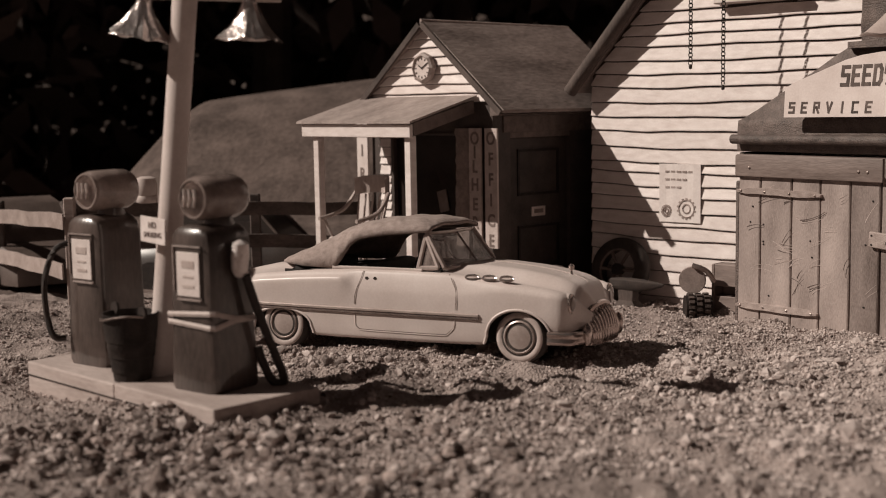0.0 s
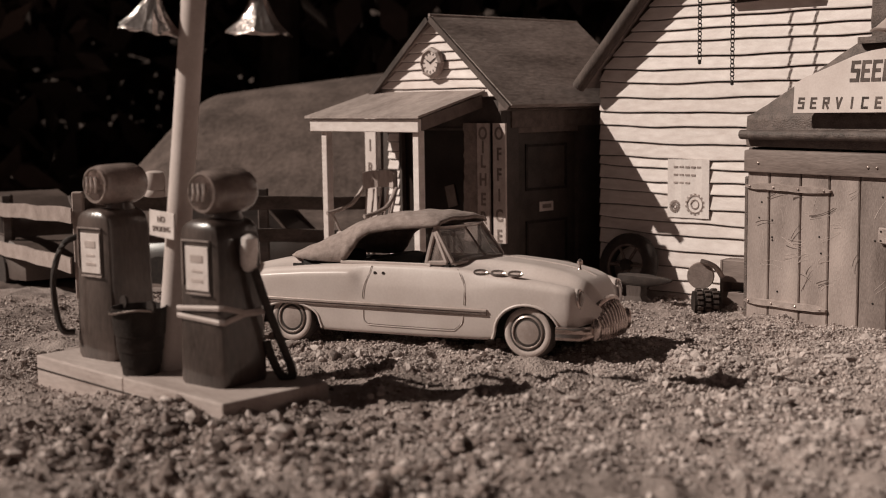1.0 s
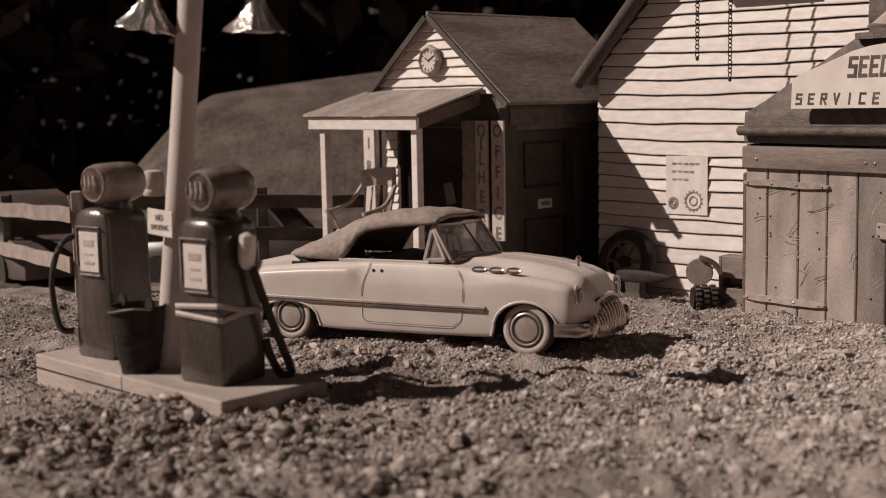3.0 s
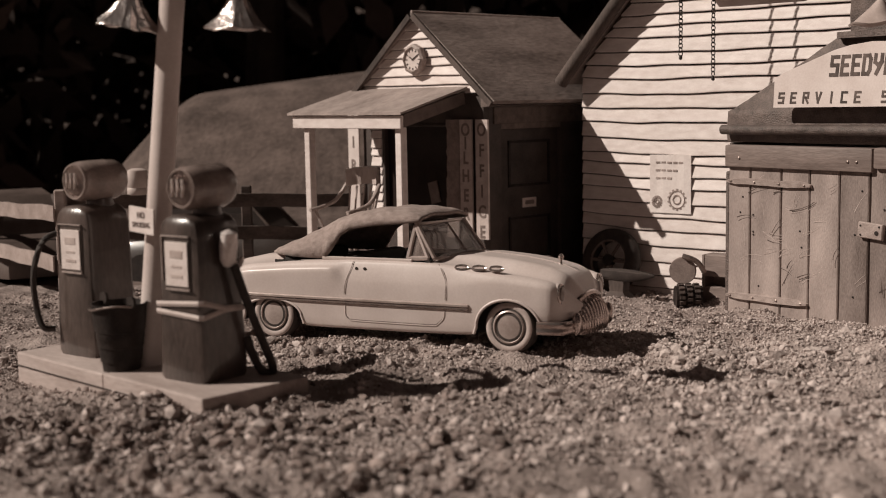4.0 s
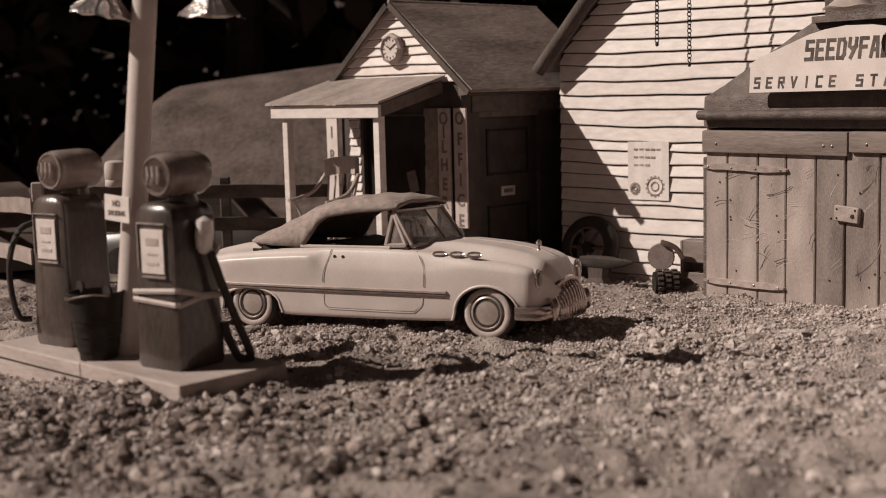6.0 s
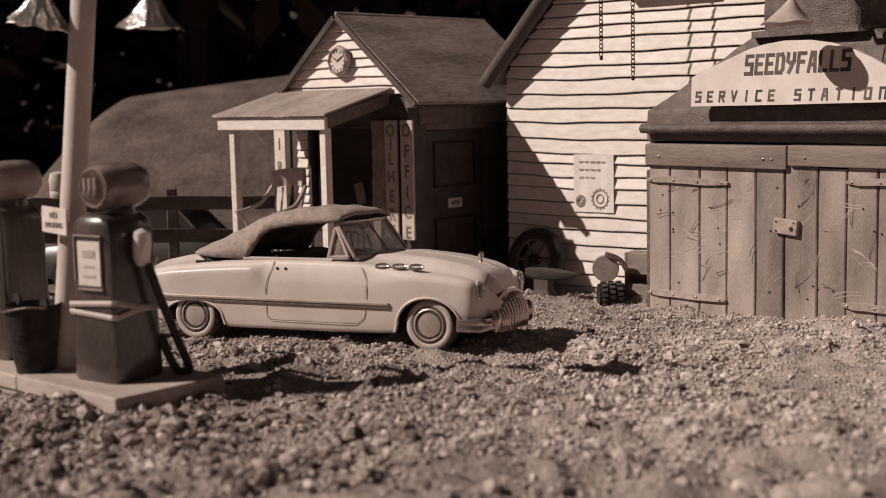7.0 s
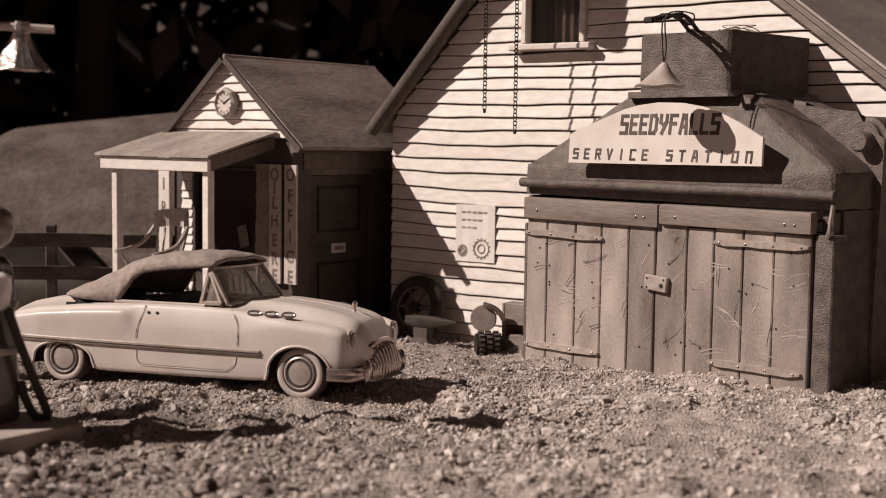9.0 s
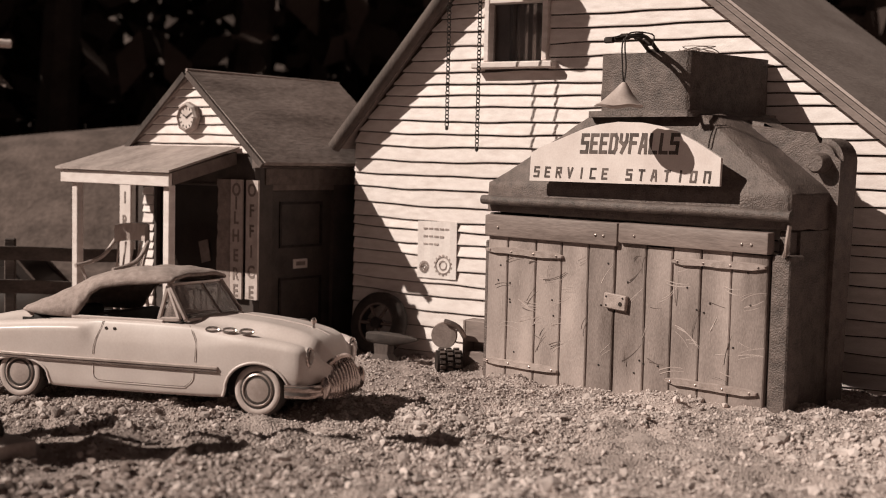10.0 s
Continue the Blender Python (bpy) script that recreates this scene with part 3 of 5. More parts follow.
def scratches(parent, x0, x1, z0, z1, n):
    """Knife strokes in small bunches of arcs, some pale and some dark."""
    for k in range(n):
        x, z, a = prng.uniform(x0, x1), prng.uniform(z0, z1), prng.choice((0.3, 0.5, 0.9, 1.4, -0.25)) + prng.uniform(-0.2, 0.2)
        bend, m_ = prng.uniform(-0.9, 0.9), M_GROOVE if prng.random() < 0.35 else M_SCRATCH
        L = prng.uniform(0.006, 0.020)
        for j in range(prng.choice((1, 2, 3))):
            bm = B()
            r, dx, dz, b = prng.uniform(0.00018, 0.00045), prng.uniform(-0.0015, 0.0015), j * prng.uniform(0.0010, 0.0022), a + prng.uniform(-0.15, 0.15)
            pts, px, pz = [], x + dx, z + dz
            for t in range(7):
                pts.append((min(max(px, x0 - 0.005), x1 + 0.005), -0.00295, min(max(pz, z0 - 0.004), z1 + 0.003)))
                px, pz, b = px + L / 6 * math.cos(b), pz + L / 6 * math.sin(b), b + bend / 6
            if (Vector(pts[0]) - Vector(pts[-1])).length > 0.003 and len({p[0] for p in pts}) > 5:
                tube(bm, pts, r, 4, r * 0.4)
                part("scratch", bm, m_, parent)
            else:
                bm.free()


for xs, straps, nails in (((0.0003, 0.0183, 0.0426, 0.0636, 0.0851, 0.1052), ((0.0005, 0.0655, 0.0690, 0.0685), (0.0005, 0.0640, -0.0030, -0.0020)), 12), ((0.1058, 0.1282, 0.1468, 0.1663, 0.1861, 0.2090), ((0.1475, 0.2080, 0.0722, 0.0730), (0.1455, 0.2055, 0.0042, 0.0050)), 14)):
    bm = B()
    box(bm, xs[0], xs[-1], 0.0006, 0.0030, ZB, 0.0800)
    door = part("door", bm, M_SEAM, garage, "weathered plank door leaf, closed")
    for a, b in zip(xs, xs[1:]):
        bm = B()
        plank(bm, a, b, ZB, 0.0800 + prng.uniform(-0.001, 0.0005), -0.0030)
        part("plank", bm, M_WOOD, door)
    for x0, x1, za, zb in straps:
        bm = B()
        w = 0.0021
        rows = []
        for k in range(9):
            t = k / 8
            x, z = x0 + (x1 - x0) * t, za + (zb - za) * t + prng.uniform(-1, 1) * 0.0003
            h = w * (1 - 0.6 * (abs(t - 0.5) > 0.49)) * (1 + prng.uniform(-0.08, 0.08))
            rows.append([Vector((x, -0.0031, z - h)), Vector((x, -0.0052, z - h + 0.0003)), Vector((x, -0.0054, z + h - 0.0004)), Vector((x, -0.0031, z + h))])
        loft(bm, rows)
        st = part("strap", bm, M_STRAP, door, "pale worn hinge strap")
        for k in range(4):
            bm = B()
            x = x0 + 0.004 + (x1 - x0 - 0.008) * k / 3
            lathe(bm, [(0.0007, 0), (0.0007, 0.0004), (0.0002, 0.0007)], pose(x, -0.0053, za + (zb - za) * k / 3, 90, 0, 0), 8)
            part("nail", bm, M_STEEL, st)
    for k in range(nails):
        bm = B()
        lathe(bm, [(0.0006, 0), (0.0006, 0.0004), (0.0002, 0.0006)], pose(prng.uniform(xs[0] + 0.004, xs[-1] - 0.004), -0.0030, prng.uniform(0.004, 0.075), 90, 0, 0), 7)
        part("nail", bm, M_IRON, door)
    scratches(door, xs[0] + 0.006, xs[-1] - 0.006, 0.006, 0.07, 30)
bm = B()
box(bm, 0.1000, 0.1165, -0.0062, -0.0032, 0.0408, 0.0497, 0.0005, m=pose(0.1083, 0, 0.0453, 0, 4, 0) @ pose(-0.1083, 0, -0.0453))
latch = part("latch", bm, M_STRAP, garage, "metal latch plate with a bolt hole")
for x, z, r in ((0.1128, 0.0443, 0.0013), (0.1022, 0.0480, 0.0006), (0.1022, 0.0428, 0.0006), (0.1145, 0.0478, 0.0006)):
    bm = B()
    lathe(bm, [(r, 0), (r, 0.0005)], pose(x, -0.0060, z, 90, 0, 0), 10)
    part("rivet", bm, M_IRON, latch)
bm = B()
tube(bm, spline([(0.2180, -0.0030, 0.0795), (0.2195, -0.0040, 0.0830), (0.2200, -0.0035, 0.0900), (0.2205, -0.003, 0.096)], 4), 0.0013, 6)
part("bracket", bm, M_STRAP, garage, smooth=True)

# station sign
sign = place("station_sign", 0.2049, 0.8555, 55.54, 0.0, "pale arched sign board reading SEEDYFALLS SERVICE STATION", "sign")
sign.matrix_world = sign.matrix_world @ pose(-0.0035, 0.0055, 0)
bm = B()
arc = [(0.1842, 0.1305), (0.1690, 0.1385), (0.1560, 0.1440), (0.1440, 0.1475), (0.1300, 0.1497), (0.1130, 0.1502), (0.0990, 0.1488), (0.0880, 0.1465), (0.0700, 0.1405), (0.0530, 0.1350), (0.0452, 0.1315)]
prism(bm, [(0.0444, 0.1143), (0.1120, 0.1146), (0.1838, 0.1152)] + arc, -0.0146, -0.0128)
part("board", bm, M_SIGN, sign)
# square-cut condensed capitals; strokes run on a unit cell
GLYPHS = {
    "S": [((1, 1), (0, 1), (0, 0.54), (1, 0.54), (1, 0), (0, 0))], "E": [((1, 1), (0, 1), (0, 0), (1, 0)), ((0, 0.52), (0.8, 0.52))],
    "D": [((0, 0), (0, 1), (0.75, 1), (1, 0.8), (1, 0.2), (0.75, 0), (0, 0))], "Y": [((0, 1), (0, 0.62), (0.5, 0.45), (1, 0.62)), ((1, 1), (1, 0.62), (0.35, 0))],
    "F": [((1, 1), (0, 1), (0, 0)), ((0, 0.54), (0.8, 0.54))], "A": [((0, 0), (0.3, 1), (0.75, 1), (1, 0)), ((0.2, 0.36), (0.9, 0.36))],
    "L": [((0, 1), (0, 0), (1, 0))], "R": [((0, 0), (0, 1), (1, 1), (1, 0.52), (0, 0.52)), ((0.45, 0.52), (1, 0))],
    "V": [((0, 1), (0.5, 0), (1, 1))], "I": [((0.5, 0), (0.5, 1))], "C": [((1, 1), (0, 1), (0, 0), (1, 0))],
    "T": [((0, 1), (1, 1)), ((0.5, 1), (0.5, 0))], "O": [((0, 0), (0, 1), (1, 1), (1, 0), (0, 0))], "N": [((0, 0), (0, 1), (1, 1), (1, 0))],
}


def cut_letter(c, x, z, w, h, t, lean, material, parent, y):
    """One capital at its lower left corner, t the stroke's width."""
    bm = B()
    pt = lambda p: Vector((x + t / 2 + p[0] * (w - t) + lean * p[1] * h, z + t / 2 + p[1] * (h - t)))
    for k, stroke in enumerate(GLYPHS[c]):
        for j, (a, b) in enumerate(zip(stroke, stroke[1:])):
            p, q = pt(a), pt(b)
            d = (q - p).normalized() * t / 2
            n_ = Vector((-d.y, d.x))
            lift = 0.00002 * (j + 3 * k)
            prism(bm, [tuple(p - d - n_), tuple(q + d - n_), tuple(q + d + n_), tuple(p - d + n_)], y - 0.00012 - lift, y + 0.0001)
    part("letter", bm, material, parent)


M_SIGNINK = mat("worn_sign_ink", 0.035, 0.16, 0.8, 160, 900, 0.1)
for k, c in enumerate("SEEDYFALLS"):
    cut_letter(c, 0.0846 + 0.00722 * k, 0.1315 + 0.00004 * k, 0.0063, 0.0120, 0.0021, 0.10, M_SIGNINK, sign, -0.01462)
for k, c in enumerate("SERVICE STATION"):
    if c != " ":
        cut_letter(c, 0.0478 + 0.00895 * k + (0.0015 if c == "I" else 0), 0.1165, 0.0046 if c != "I" else 0.0020, 0.0068, 0.00135, 0.10, M_SIGNINK, sign, -0.01462)
for x in (0.075, 0.150):
    bm = B()
    box(bm, x - 0.002, x + 0.002, -0.0127, 0.0, 0.1190, 0.1225)
    part("batten", bm, M_BEAM, sign)

# lamp on a perforated arm
lamp = place("sign_lamp", 0.2049, 0.8555, 55.54, 0.0, "tin cone lamp hung on a bent perforated metal arm", "lamp")
bm = B()
tip = Vector((0.1341, -0.036, 0.1697))
rings = []
for k, (r, h) in enumerate(((0.0012, 0.001), (0.0060, -0.0050), (0.0118, -0.0108), (0.0136, -0.0116), (0.0130, -0.0124), (0.0056, -0.0060), (0.0008, -0.0004))):
    rings.append([tip + Vector((0.25 * h + r * math.cos(2 * math.pi * i / 22), r * math.sin(2 * math.pi * i / 22), h + (0.0006 * math.sin(i * 1.3) if 1 < k < 5 else 0))) for i in range(22)])
loft(bm, rings)
part("shade", bm, M_TIN, lamp, "folded tin cone shade", smooth=40)
hang = Vector((0.1312, -0.036, 0.1932))
bm = B()
tube(bm, spline([tip, tip + Vector((-0.0012, 0, 0.009)), hang + Vector((0.002, 0, 0.001)), hang + Vector((0.008, 0.01, 0.003))], 5), 0.00045, 5)
tube(bm, spline([tip, tip + Vector((0.0012, 0, 0.009)), hang + Vector((0.004, 0, 0.003)), hang + Vector((0.012, 0.012, 0.004)), hang + Vector((0.011, 0.014, -0.002))], 5), 0.00045, 5)
part("wire", bm, M_IRON, lamp, smooth=True)
arm_a, arm_b = Vector((0.1265, -0.040, 0.1937)), Vector((0.1160, 0.014, 0.1915))
arm_m = Vector((0.126, -0.014, 0.1980))
line = spline([arm_a, arm_m, arm_b], 8)
bm = B()
for side in (-1, 1):
    tube(bm, [p + Vector((0.0030 * side, 0, 0)) for p in line], 0.0012, 6)
for k in range(0, len(line), 4):
    tube(bm, [line[k] + Vector((-0.0027, 0, 0)), line[k] + Vector((0.0027, 0, 0))], 0.0018, 6)
part("perforated_arm", bm, M_IRON, lamp, smooth=True)
bm = B()
box(bm, 0.1115, 0.1200, 0.0115, 0.024, 0.1900, 0.1922, 0.0004)
part("foot", bm, M_IRON, lamp)
tangle = place("wire_tangle", 0.2049, 0.8555, 55.54, 0.0, "loose tangle of thin wire on top of the cast neck", "wire")
bm = B()
tr = random.Random(5)
pts = [(0.112 + tr.uniform(-0.010, 0.011), 0.060 + tr.uniform(-0.012, 0.012), 0.1925 + tr.uniform(0, 0.0065)) for k in range(26)]
pts += [(0.106 - 0.004 * k, 0.045 + 0.004 * math.sin(k * 2.0), 0.1915 + 0.0012 * (k % 2)) for k in range(6)]
tube(bm, spline(pts, 6), 0.0003, 5)
part("wire", bm, M_STRAP, tangle, smooth=True)

# ---- office with its porch ----
OX, OY, ODEG = -0.0874, 1.0173, 46.62
office = place("office", OX, OY, ODEG, 0.0, "small white gabled office with a lean-to porch", "building")
OP, OE, OW = (0.0708, 0.1876), (0.1513, 0.1207), (0.0050, 0.1366)
SL = (OP[1] - OE[1]) / (OE[0] - OP[0])
OZ, GV, OB = -0.045, 0.0652, 0.215


def o_left(z):
    return max(OW[0], OP[0] - (OP[1] - z) / SL + 0.004)


def o_right(z):
    return min(OW[1], OP[0] + (OP[1] - z) / SL - 0.004)


OWIN = (0.0310, 0.1070, 0.0285, 0.1025)
bm = B()
eh = OP[1] - (OP[0] - OW[0]) * SL
prism(bm, [(OW[0], OZ), (OWIN[0], OZ), (OWIN[0], 0.12), (OW[0], 0.12)], GV, GV + 0.005)
prism(bm, [(OWIN[1], OZ), (OW[1], OZ), (OW[1], 0.12), (OWIN[1], 0.12)], GV, GV + 0.005)
prism(bm, [(OWIN[0], OZ), (OWIN[1], OZ), (OWIN[1], OWIN[2]), (OWIN[0], OWIN[2])], GV, GV + 0.005)
prism(bm, [(OWIN[0], OWIN[3]), (OWIN[1], OWIN[3]), (OWIN[1], 0.12), (OWIN[0], 0.12)], GV, GV + 0.005)
prism(bm, [(OW[0], 0.12), (OW[1], 0.12), (OW[1], eh), OP, (OW[0], eh)], GV, GV + 0.005)
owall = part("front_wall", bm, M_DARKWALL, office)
siding(owall, 0.1268, 0.186, 0.0066, o_left, o_right, GV, M_WHITE, (), 0.0004, 11)
# white boards only on the lit strip; the wall beside stays shade-dark
siding(owall, OZ, 0.118, 0.0070, lambda z: 0.0165, lambda z: 0.0285, GV, M_WHITE, (), 0.0003, 12, 0.004)
# side wall with its door, near-black so the colour carries the shade
DV0, DV1, DZ = 0.083, 0.148, 0.1005
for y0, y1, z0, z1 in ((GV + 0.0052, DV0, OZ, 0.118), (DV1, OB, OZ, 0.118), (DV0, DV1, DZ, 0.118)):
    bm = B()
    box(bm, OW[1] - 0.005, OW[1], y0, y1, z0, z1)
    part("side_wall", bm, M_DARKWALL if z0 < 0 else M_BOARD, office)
bm = B()
box(bm, OW[1] - 0.0005, OW[1] + 0.0012, GV + 0.010, OB, 0.1045, 0.1165, 0.0003)
part("wall_plate", bm, M_BOARD, office, "pale board under the eave")
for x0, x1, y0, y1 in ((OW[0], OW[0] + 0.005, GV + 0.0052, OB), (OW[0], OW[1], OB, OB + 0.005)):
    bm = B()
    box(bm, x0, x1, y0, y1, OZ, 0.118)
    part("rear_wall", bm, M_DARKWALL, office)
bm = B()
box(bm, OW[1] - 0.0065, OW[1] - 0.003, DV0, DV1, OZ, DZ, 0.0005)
odoor = part("door", bm, M_DARKWALL, office, "closed panel door, near-black for the shade on it")
for z0, z1 in ((0.058, 0.092), (-0.02, 0.036)):
    bm = B()
    for a, b, c, d in ((DV0 + 0.010, DV1 - 0.010, z1 - 0.002, z1), (DV0 + 0.010, DV1 - 0.010, z0, z0 + 0.002), (DV0 + 0.010, DV0 + 0.012, z0, z1), (DV1 - 0.012, DV1 - 0.010, z0, z1)):
        box(bm, OW[1] - 0.0031, OW[1] - 0.0020, a, b, c, d)
    part("panel_moulding", bm, M_IRON, odoor)
bm = B()
box(bm, OW[1] - 0.0030, OW[1] - 0.0022, 0.1078, 0.1225, 0.0422, 0.0492)
nt = part("notice", bm, M_PAPER, odoor, "small pale notice with dark print")
bm = B()
box(bm, OW[1] - 0.0022, OW[1] - 0.0018, 0.1105, 0.1198, 0.0444, 0.0474)
part("print_bar", bm, M_FADED, nt)
# dark front window
bm = B()
box(bm, OWIN[0], OWIN[1], GV + 0.0025, GV + 0.0032, OWIN[2], OWIN[3])
owin = part("window", bm, M_SHOP, office, "large dark shop window")
for x0, x1, z0, z1 in ((OWIN[0] - 0.002, OWIN[0] + 0.001, OWIN[2], OWIN[3]), (OWIN[1] - 0.001, OWIN[1] + 0.002, OWIN[2], OWIN[3]), (OWIN[0] - 0.003, OWIN[1] + 0.003, OWIN[2] - 0.003, OWIN[2] - 0.0001), (OWIN[0] - 0.002, OWIN[1] + 0.002, OWIN[3] + 0.0001, OWIN[3] + 0.002)):
    bm = B()
    box(bm, x0, x1, GV - 0.002, GV + 0.0022, z0, z1, 0.0003)
    part("frame", bm, M_DARKWALL, owin)
bm = B()
box(bm, 0.078, 0.088, GV + 0.0012, GV + 0.0018, 0.046, 0.062, m=pose(0.083, 0, 0.054, 0, -14, 0) @ pose(-0.083, 0, -0.054))
part("card", bm, M_BOARD, owin, "small tilted card in the window")
bm = B()
box(bm, OW[0] + 0.006, OW[1] - 0.006, 0.110, 0.112, OZ, 0.117)
part("partition", bm, M_INTERIOR, office)
# roof
bm = B()
slab(bm, (OP[0], OP[1] - 0.0036), (OE[0], OE[1] - 0.002), GV - 0.006, 0.222, 0.0030)
part("roof", bm, M_ROOF, office, "mottled dark tar-paper roof slope")
bm = B()
slab(bm, (OP[0], OP[1] - 0.0036), (2 * OP[0] - OE[0], OE[1] - 0.002), GV - 0.006, 0.222, 0.0030)
part("roof", bm, M_ROOF, office)
bm = B()
tube(bm, [(OP[0], GV - 0.007, OP[1] - 0.0006), (OP[0], 0.223, OP[1] - 0.0010)], 0.0012, 8)
part("ridge_cap", bm, M_ROOF, office)
for sgn in (-1, 1):
    bm = B()
    a, b = (OP[0], OP[1] - 0.0052), (OP[0] + sgn * (OE[0] - OP[0]) * 0.985, OP[1] - 0.0048 - (OP[1] - OE[1]) * 0.985)
    slab(bm, a, b, GV - 0.0085, GV - 0.0062, 0.0042)
    part("bargeboard", bm, M_BARK, office)
# solid wedge added under the eave to close a gap in the cast shadow
bm = B()
prism(bm, [(OW[1] + 0.0013, 0.1165), (OE[0] - 0.002, OE[1] - 0.0030), (OW[1] + 0.0013, OP[1] - (OW[1] - OP[0]) * SL - 0.0045)], GV - 0.004, OB)
part("soffit", bm, M_BOARD, office)
# porch
bm = B()
prism(bm, [(-0.003, 0.0), (0.1240, 0.0), (0.1240, 0.0016), (-0.003, 0.0016)], 0, 1)
for v in bm.verts:
    t = v.co.y
    v.co.y = -0.0025 + t * (GV - 0.0030 + 0.0025)
    v.co.z += 0.1127 + t * 0.0172
part("porch_roof", bm, M_ROOF, office, "mottled lean-to porch roof")
bm = B()
box(bm, 0.0, 0.1211, 0.0, 0.003, 0.1030, 0.1122, 0.0004)
part("fascia", bm, M_WHITE, office, "white fascia board")
for x0, x1 in ((0.0, 0.003), (0.1181, 0.1211)):
    bm = B()
    prism(bm, [(x0, 0), (x1, 0), (x1, 0.0088), (x0, 0.0088)], 0.0032, GV - 0.0030)
    for v in bm.verts:
        v.co.z += 0.1032 + (v.co.y / GV) * 0.0165
    part("rafter", bm, M_BOARD, office)
for x0 in (0.0092, 0.1112):
    bm = B()
    box(bm, x0, x0 + 0.0062, 0.0034, 0.0092, OZ, 0.1040, 0.0004)
    part("porch_post", bm, M_WHITE, office, "square white porch post")
bm = B()
box(bm, -0.004, 0.126, 0.0, GV - 0.0028, -0.030, -0.012, 0.001)
part("porch_floor", bm, M_BOARD, office)
# vertical sign boards on the front
for x0, x1, z0, z1, m_, lab, txt in ((0.1030, 0.1163, 0.0225, 0.1080, M_OLDPAPER, "ragged dark strip of old paper beside the shop window", ""), (0.1167, 0.1287, 0.0225, 0.1080, M_FADEDSIGN, "upright faded board reading OIL HERE", "OIL HERE"), (0.1327, 0.1447, 0.0230, 0.1080, M_FADEDSIGN, "upright board reading OFFICE in dark letters", "OFFICE"), (-0.0085, 0.0042, 0.010, 0.1180, M_SIGN, "tall pale upright board reading AIR", "AIR")):
    sb = place("upright_sign", OX, OY, ODEG, 0.0, lab, "sign", "upright signs on the office")
    bm = B()
    ragged = not txt and x0 > 0
    n_ = 22
    left, right = [], []
    for k in range(n_ + 1):
        z = z0 + (z1 - z0) * k / n_
        left.append((x0 + (prng.uniform(-0.0010, 0.0010) if ragged else 0), z))
        right.append((x1, z))
    prism(bm, right + left[::-1], GV - 0.0046, GV - 0.0030)
    part("board", bm, m_, sb)
    rows_ = {"OIL HERE": (0, 0.8, 1.67, 2.2, 2.73, 3.9, 5.0, 6.0), "OFFICE": (0, 1.2, 2.4, 3.6, 4.8, 6.0), "AIR": (0, 1.5, 3.0)}.get(txt, ())
    for c, k in zip(txt, rows_):
        if c != " ":
            lettering(c, 0.0090, M_FADED, sb, upright((x0 + x1) / 2, GV - 0.0047, z1 - (0.0113 if txt != "AIR" else 0.0135) - 0.0121 * k), squeeze=0.85, bold=0.0003)
# clock on the gable
clock = place("wall_clock", OX, OY, ODEG, 0.0, "round pale wall clock in a thick dark rim on the gable", "clock")
cc = (0.0715, 0.1522)
bm = B()
lathe(bm, [(0.0100, 0.0), (0.0116, 0.0012), (0.0114, 0.0046), (0.0094, 0.0060), (0.0086, 0.0046)], pose(cc[0], GV - 0.0026, cc[1], 90, 0, 0), 8, caps=False)
rim = part("rim", bm, M_STRAP, clock, "weathered eight-sided rim")
bm = B()
lathe(bm, [(0.0085, 0.0), (0.0085, 0.0020)], pose(cc[0], GV - 0.0052, cc[1], 90, 0, 0), 20)
part("dial", bm, M_PAPER, clock)
for k in range(12):
    bm = B()
    box(bm, -0.0003, 0.0003, -0.0004, 0, 0.0060, 0.0076, m=pose(cc[0], GV - 0.0072, cc[1], 0, 30 * k, 0))
    part("hour_mark", bm, M_INK, clock)
for L, a in ((0.0042, 300), (0.0062, 60)):
    bm = B()
    box(bm, -0.0004, 0.0004, -0.0005, 0, -0.0008, L, m=pose(cc[0], GV - 0.0073, cc[1], 0, a, 0))
    part("clock_hand", bm, M_INK, clock)

# porch chair
chair = place("armchair", OX, OY, ODEG, 0.0, "wooden spindle-back captain's armchair on the porch", "chair")
M_CHAIR = mat("worn_chair_wood", 0.30, 0.58, 0.5, 150, 900, 0.3, stretch=(1, 1, 0.3))
cu, cv, cz = 0.0425, 0.020, -0.011
bm = B()
box(bm, cu - 0.017, cu + 0.018, cv - 0.018, cv + 0.018, cz + 0.036, cz + 0.040, 0.0012)
part("seat", bm, M_CHAIR, chair)
bm = B()
pts = [(cu + 0.0175 * math.cos(a), cv + 0.010 + 0.010 * math.sin(a), cz + 0.0765 + 0.002 * math.sin(a)) for a in np.linspace(math.pi * 0.02, math.pi * 0.98, 9)]
rows = [[Vector(p) + Vector((0, -0.0012, -0.0070)), Vector(p) + Vector((0, -0.0012, 0.0058)), Vector(p) + Vector((0, 0.0012, 0.0062)), Vector(p) + Vector((0, 0.0012, -0.0070))] for p in pts]
loft(bm, rows)
part("crest_rail", bm, M_CHAIR, chair, "broad curved crest rail", smooth=True)
for k in range(7):
    bm = B()
    a = math.pi * (0.1 + 0.8 * k / 6)
    top = (cu + 0.0175 * math.cos(a), cv + 0.010 + 0.010 * math.sin(a), cz + 0.070)
    tube(bm, [(cu + 0.0135 * math.cos(a), cv + 0.004 + 0.009 * math.sin(a), cz + 0.040), top], 0.00085, 6)
    part("spindle", bm, M_CHAIR, chair)
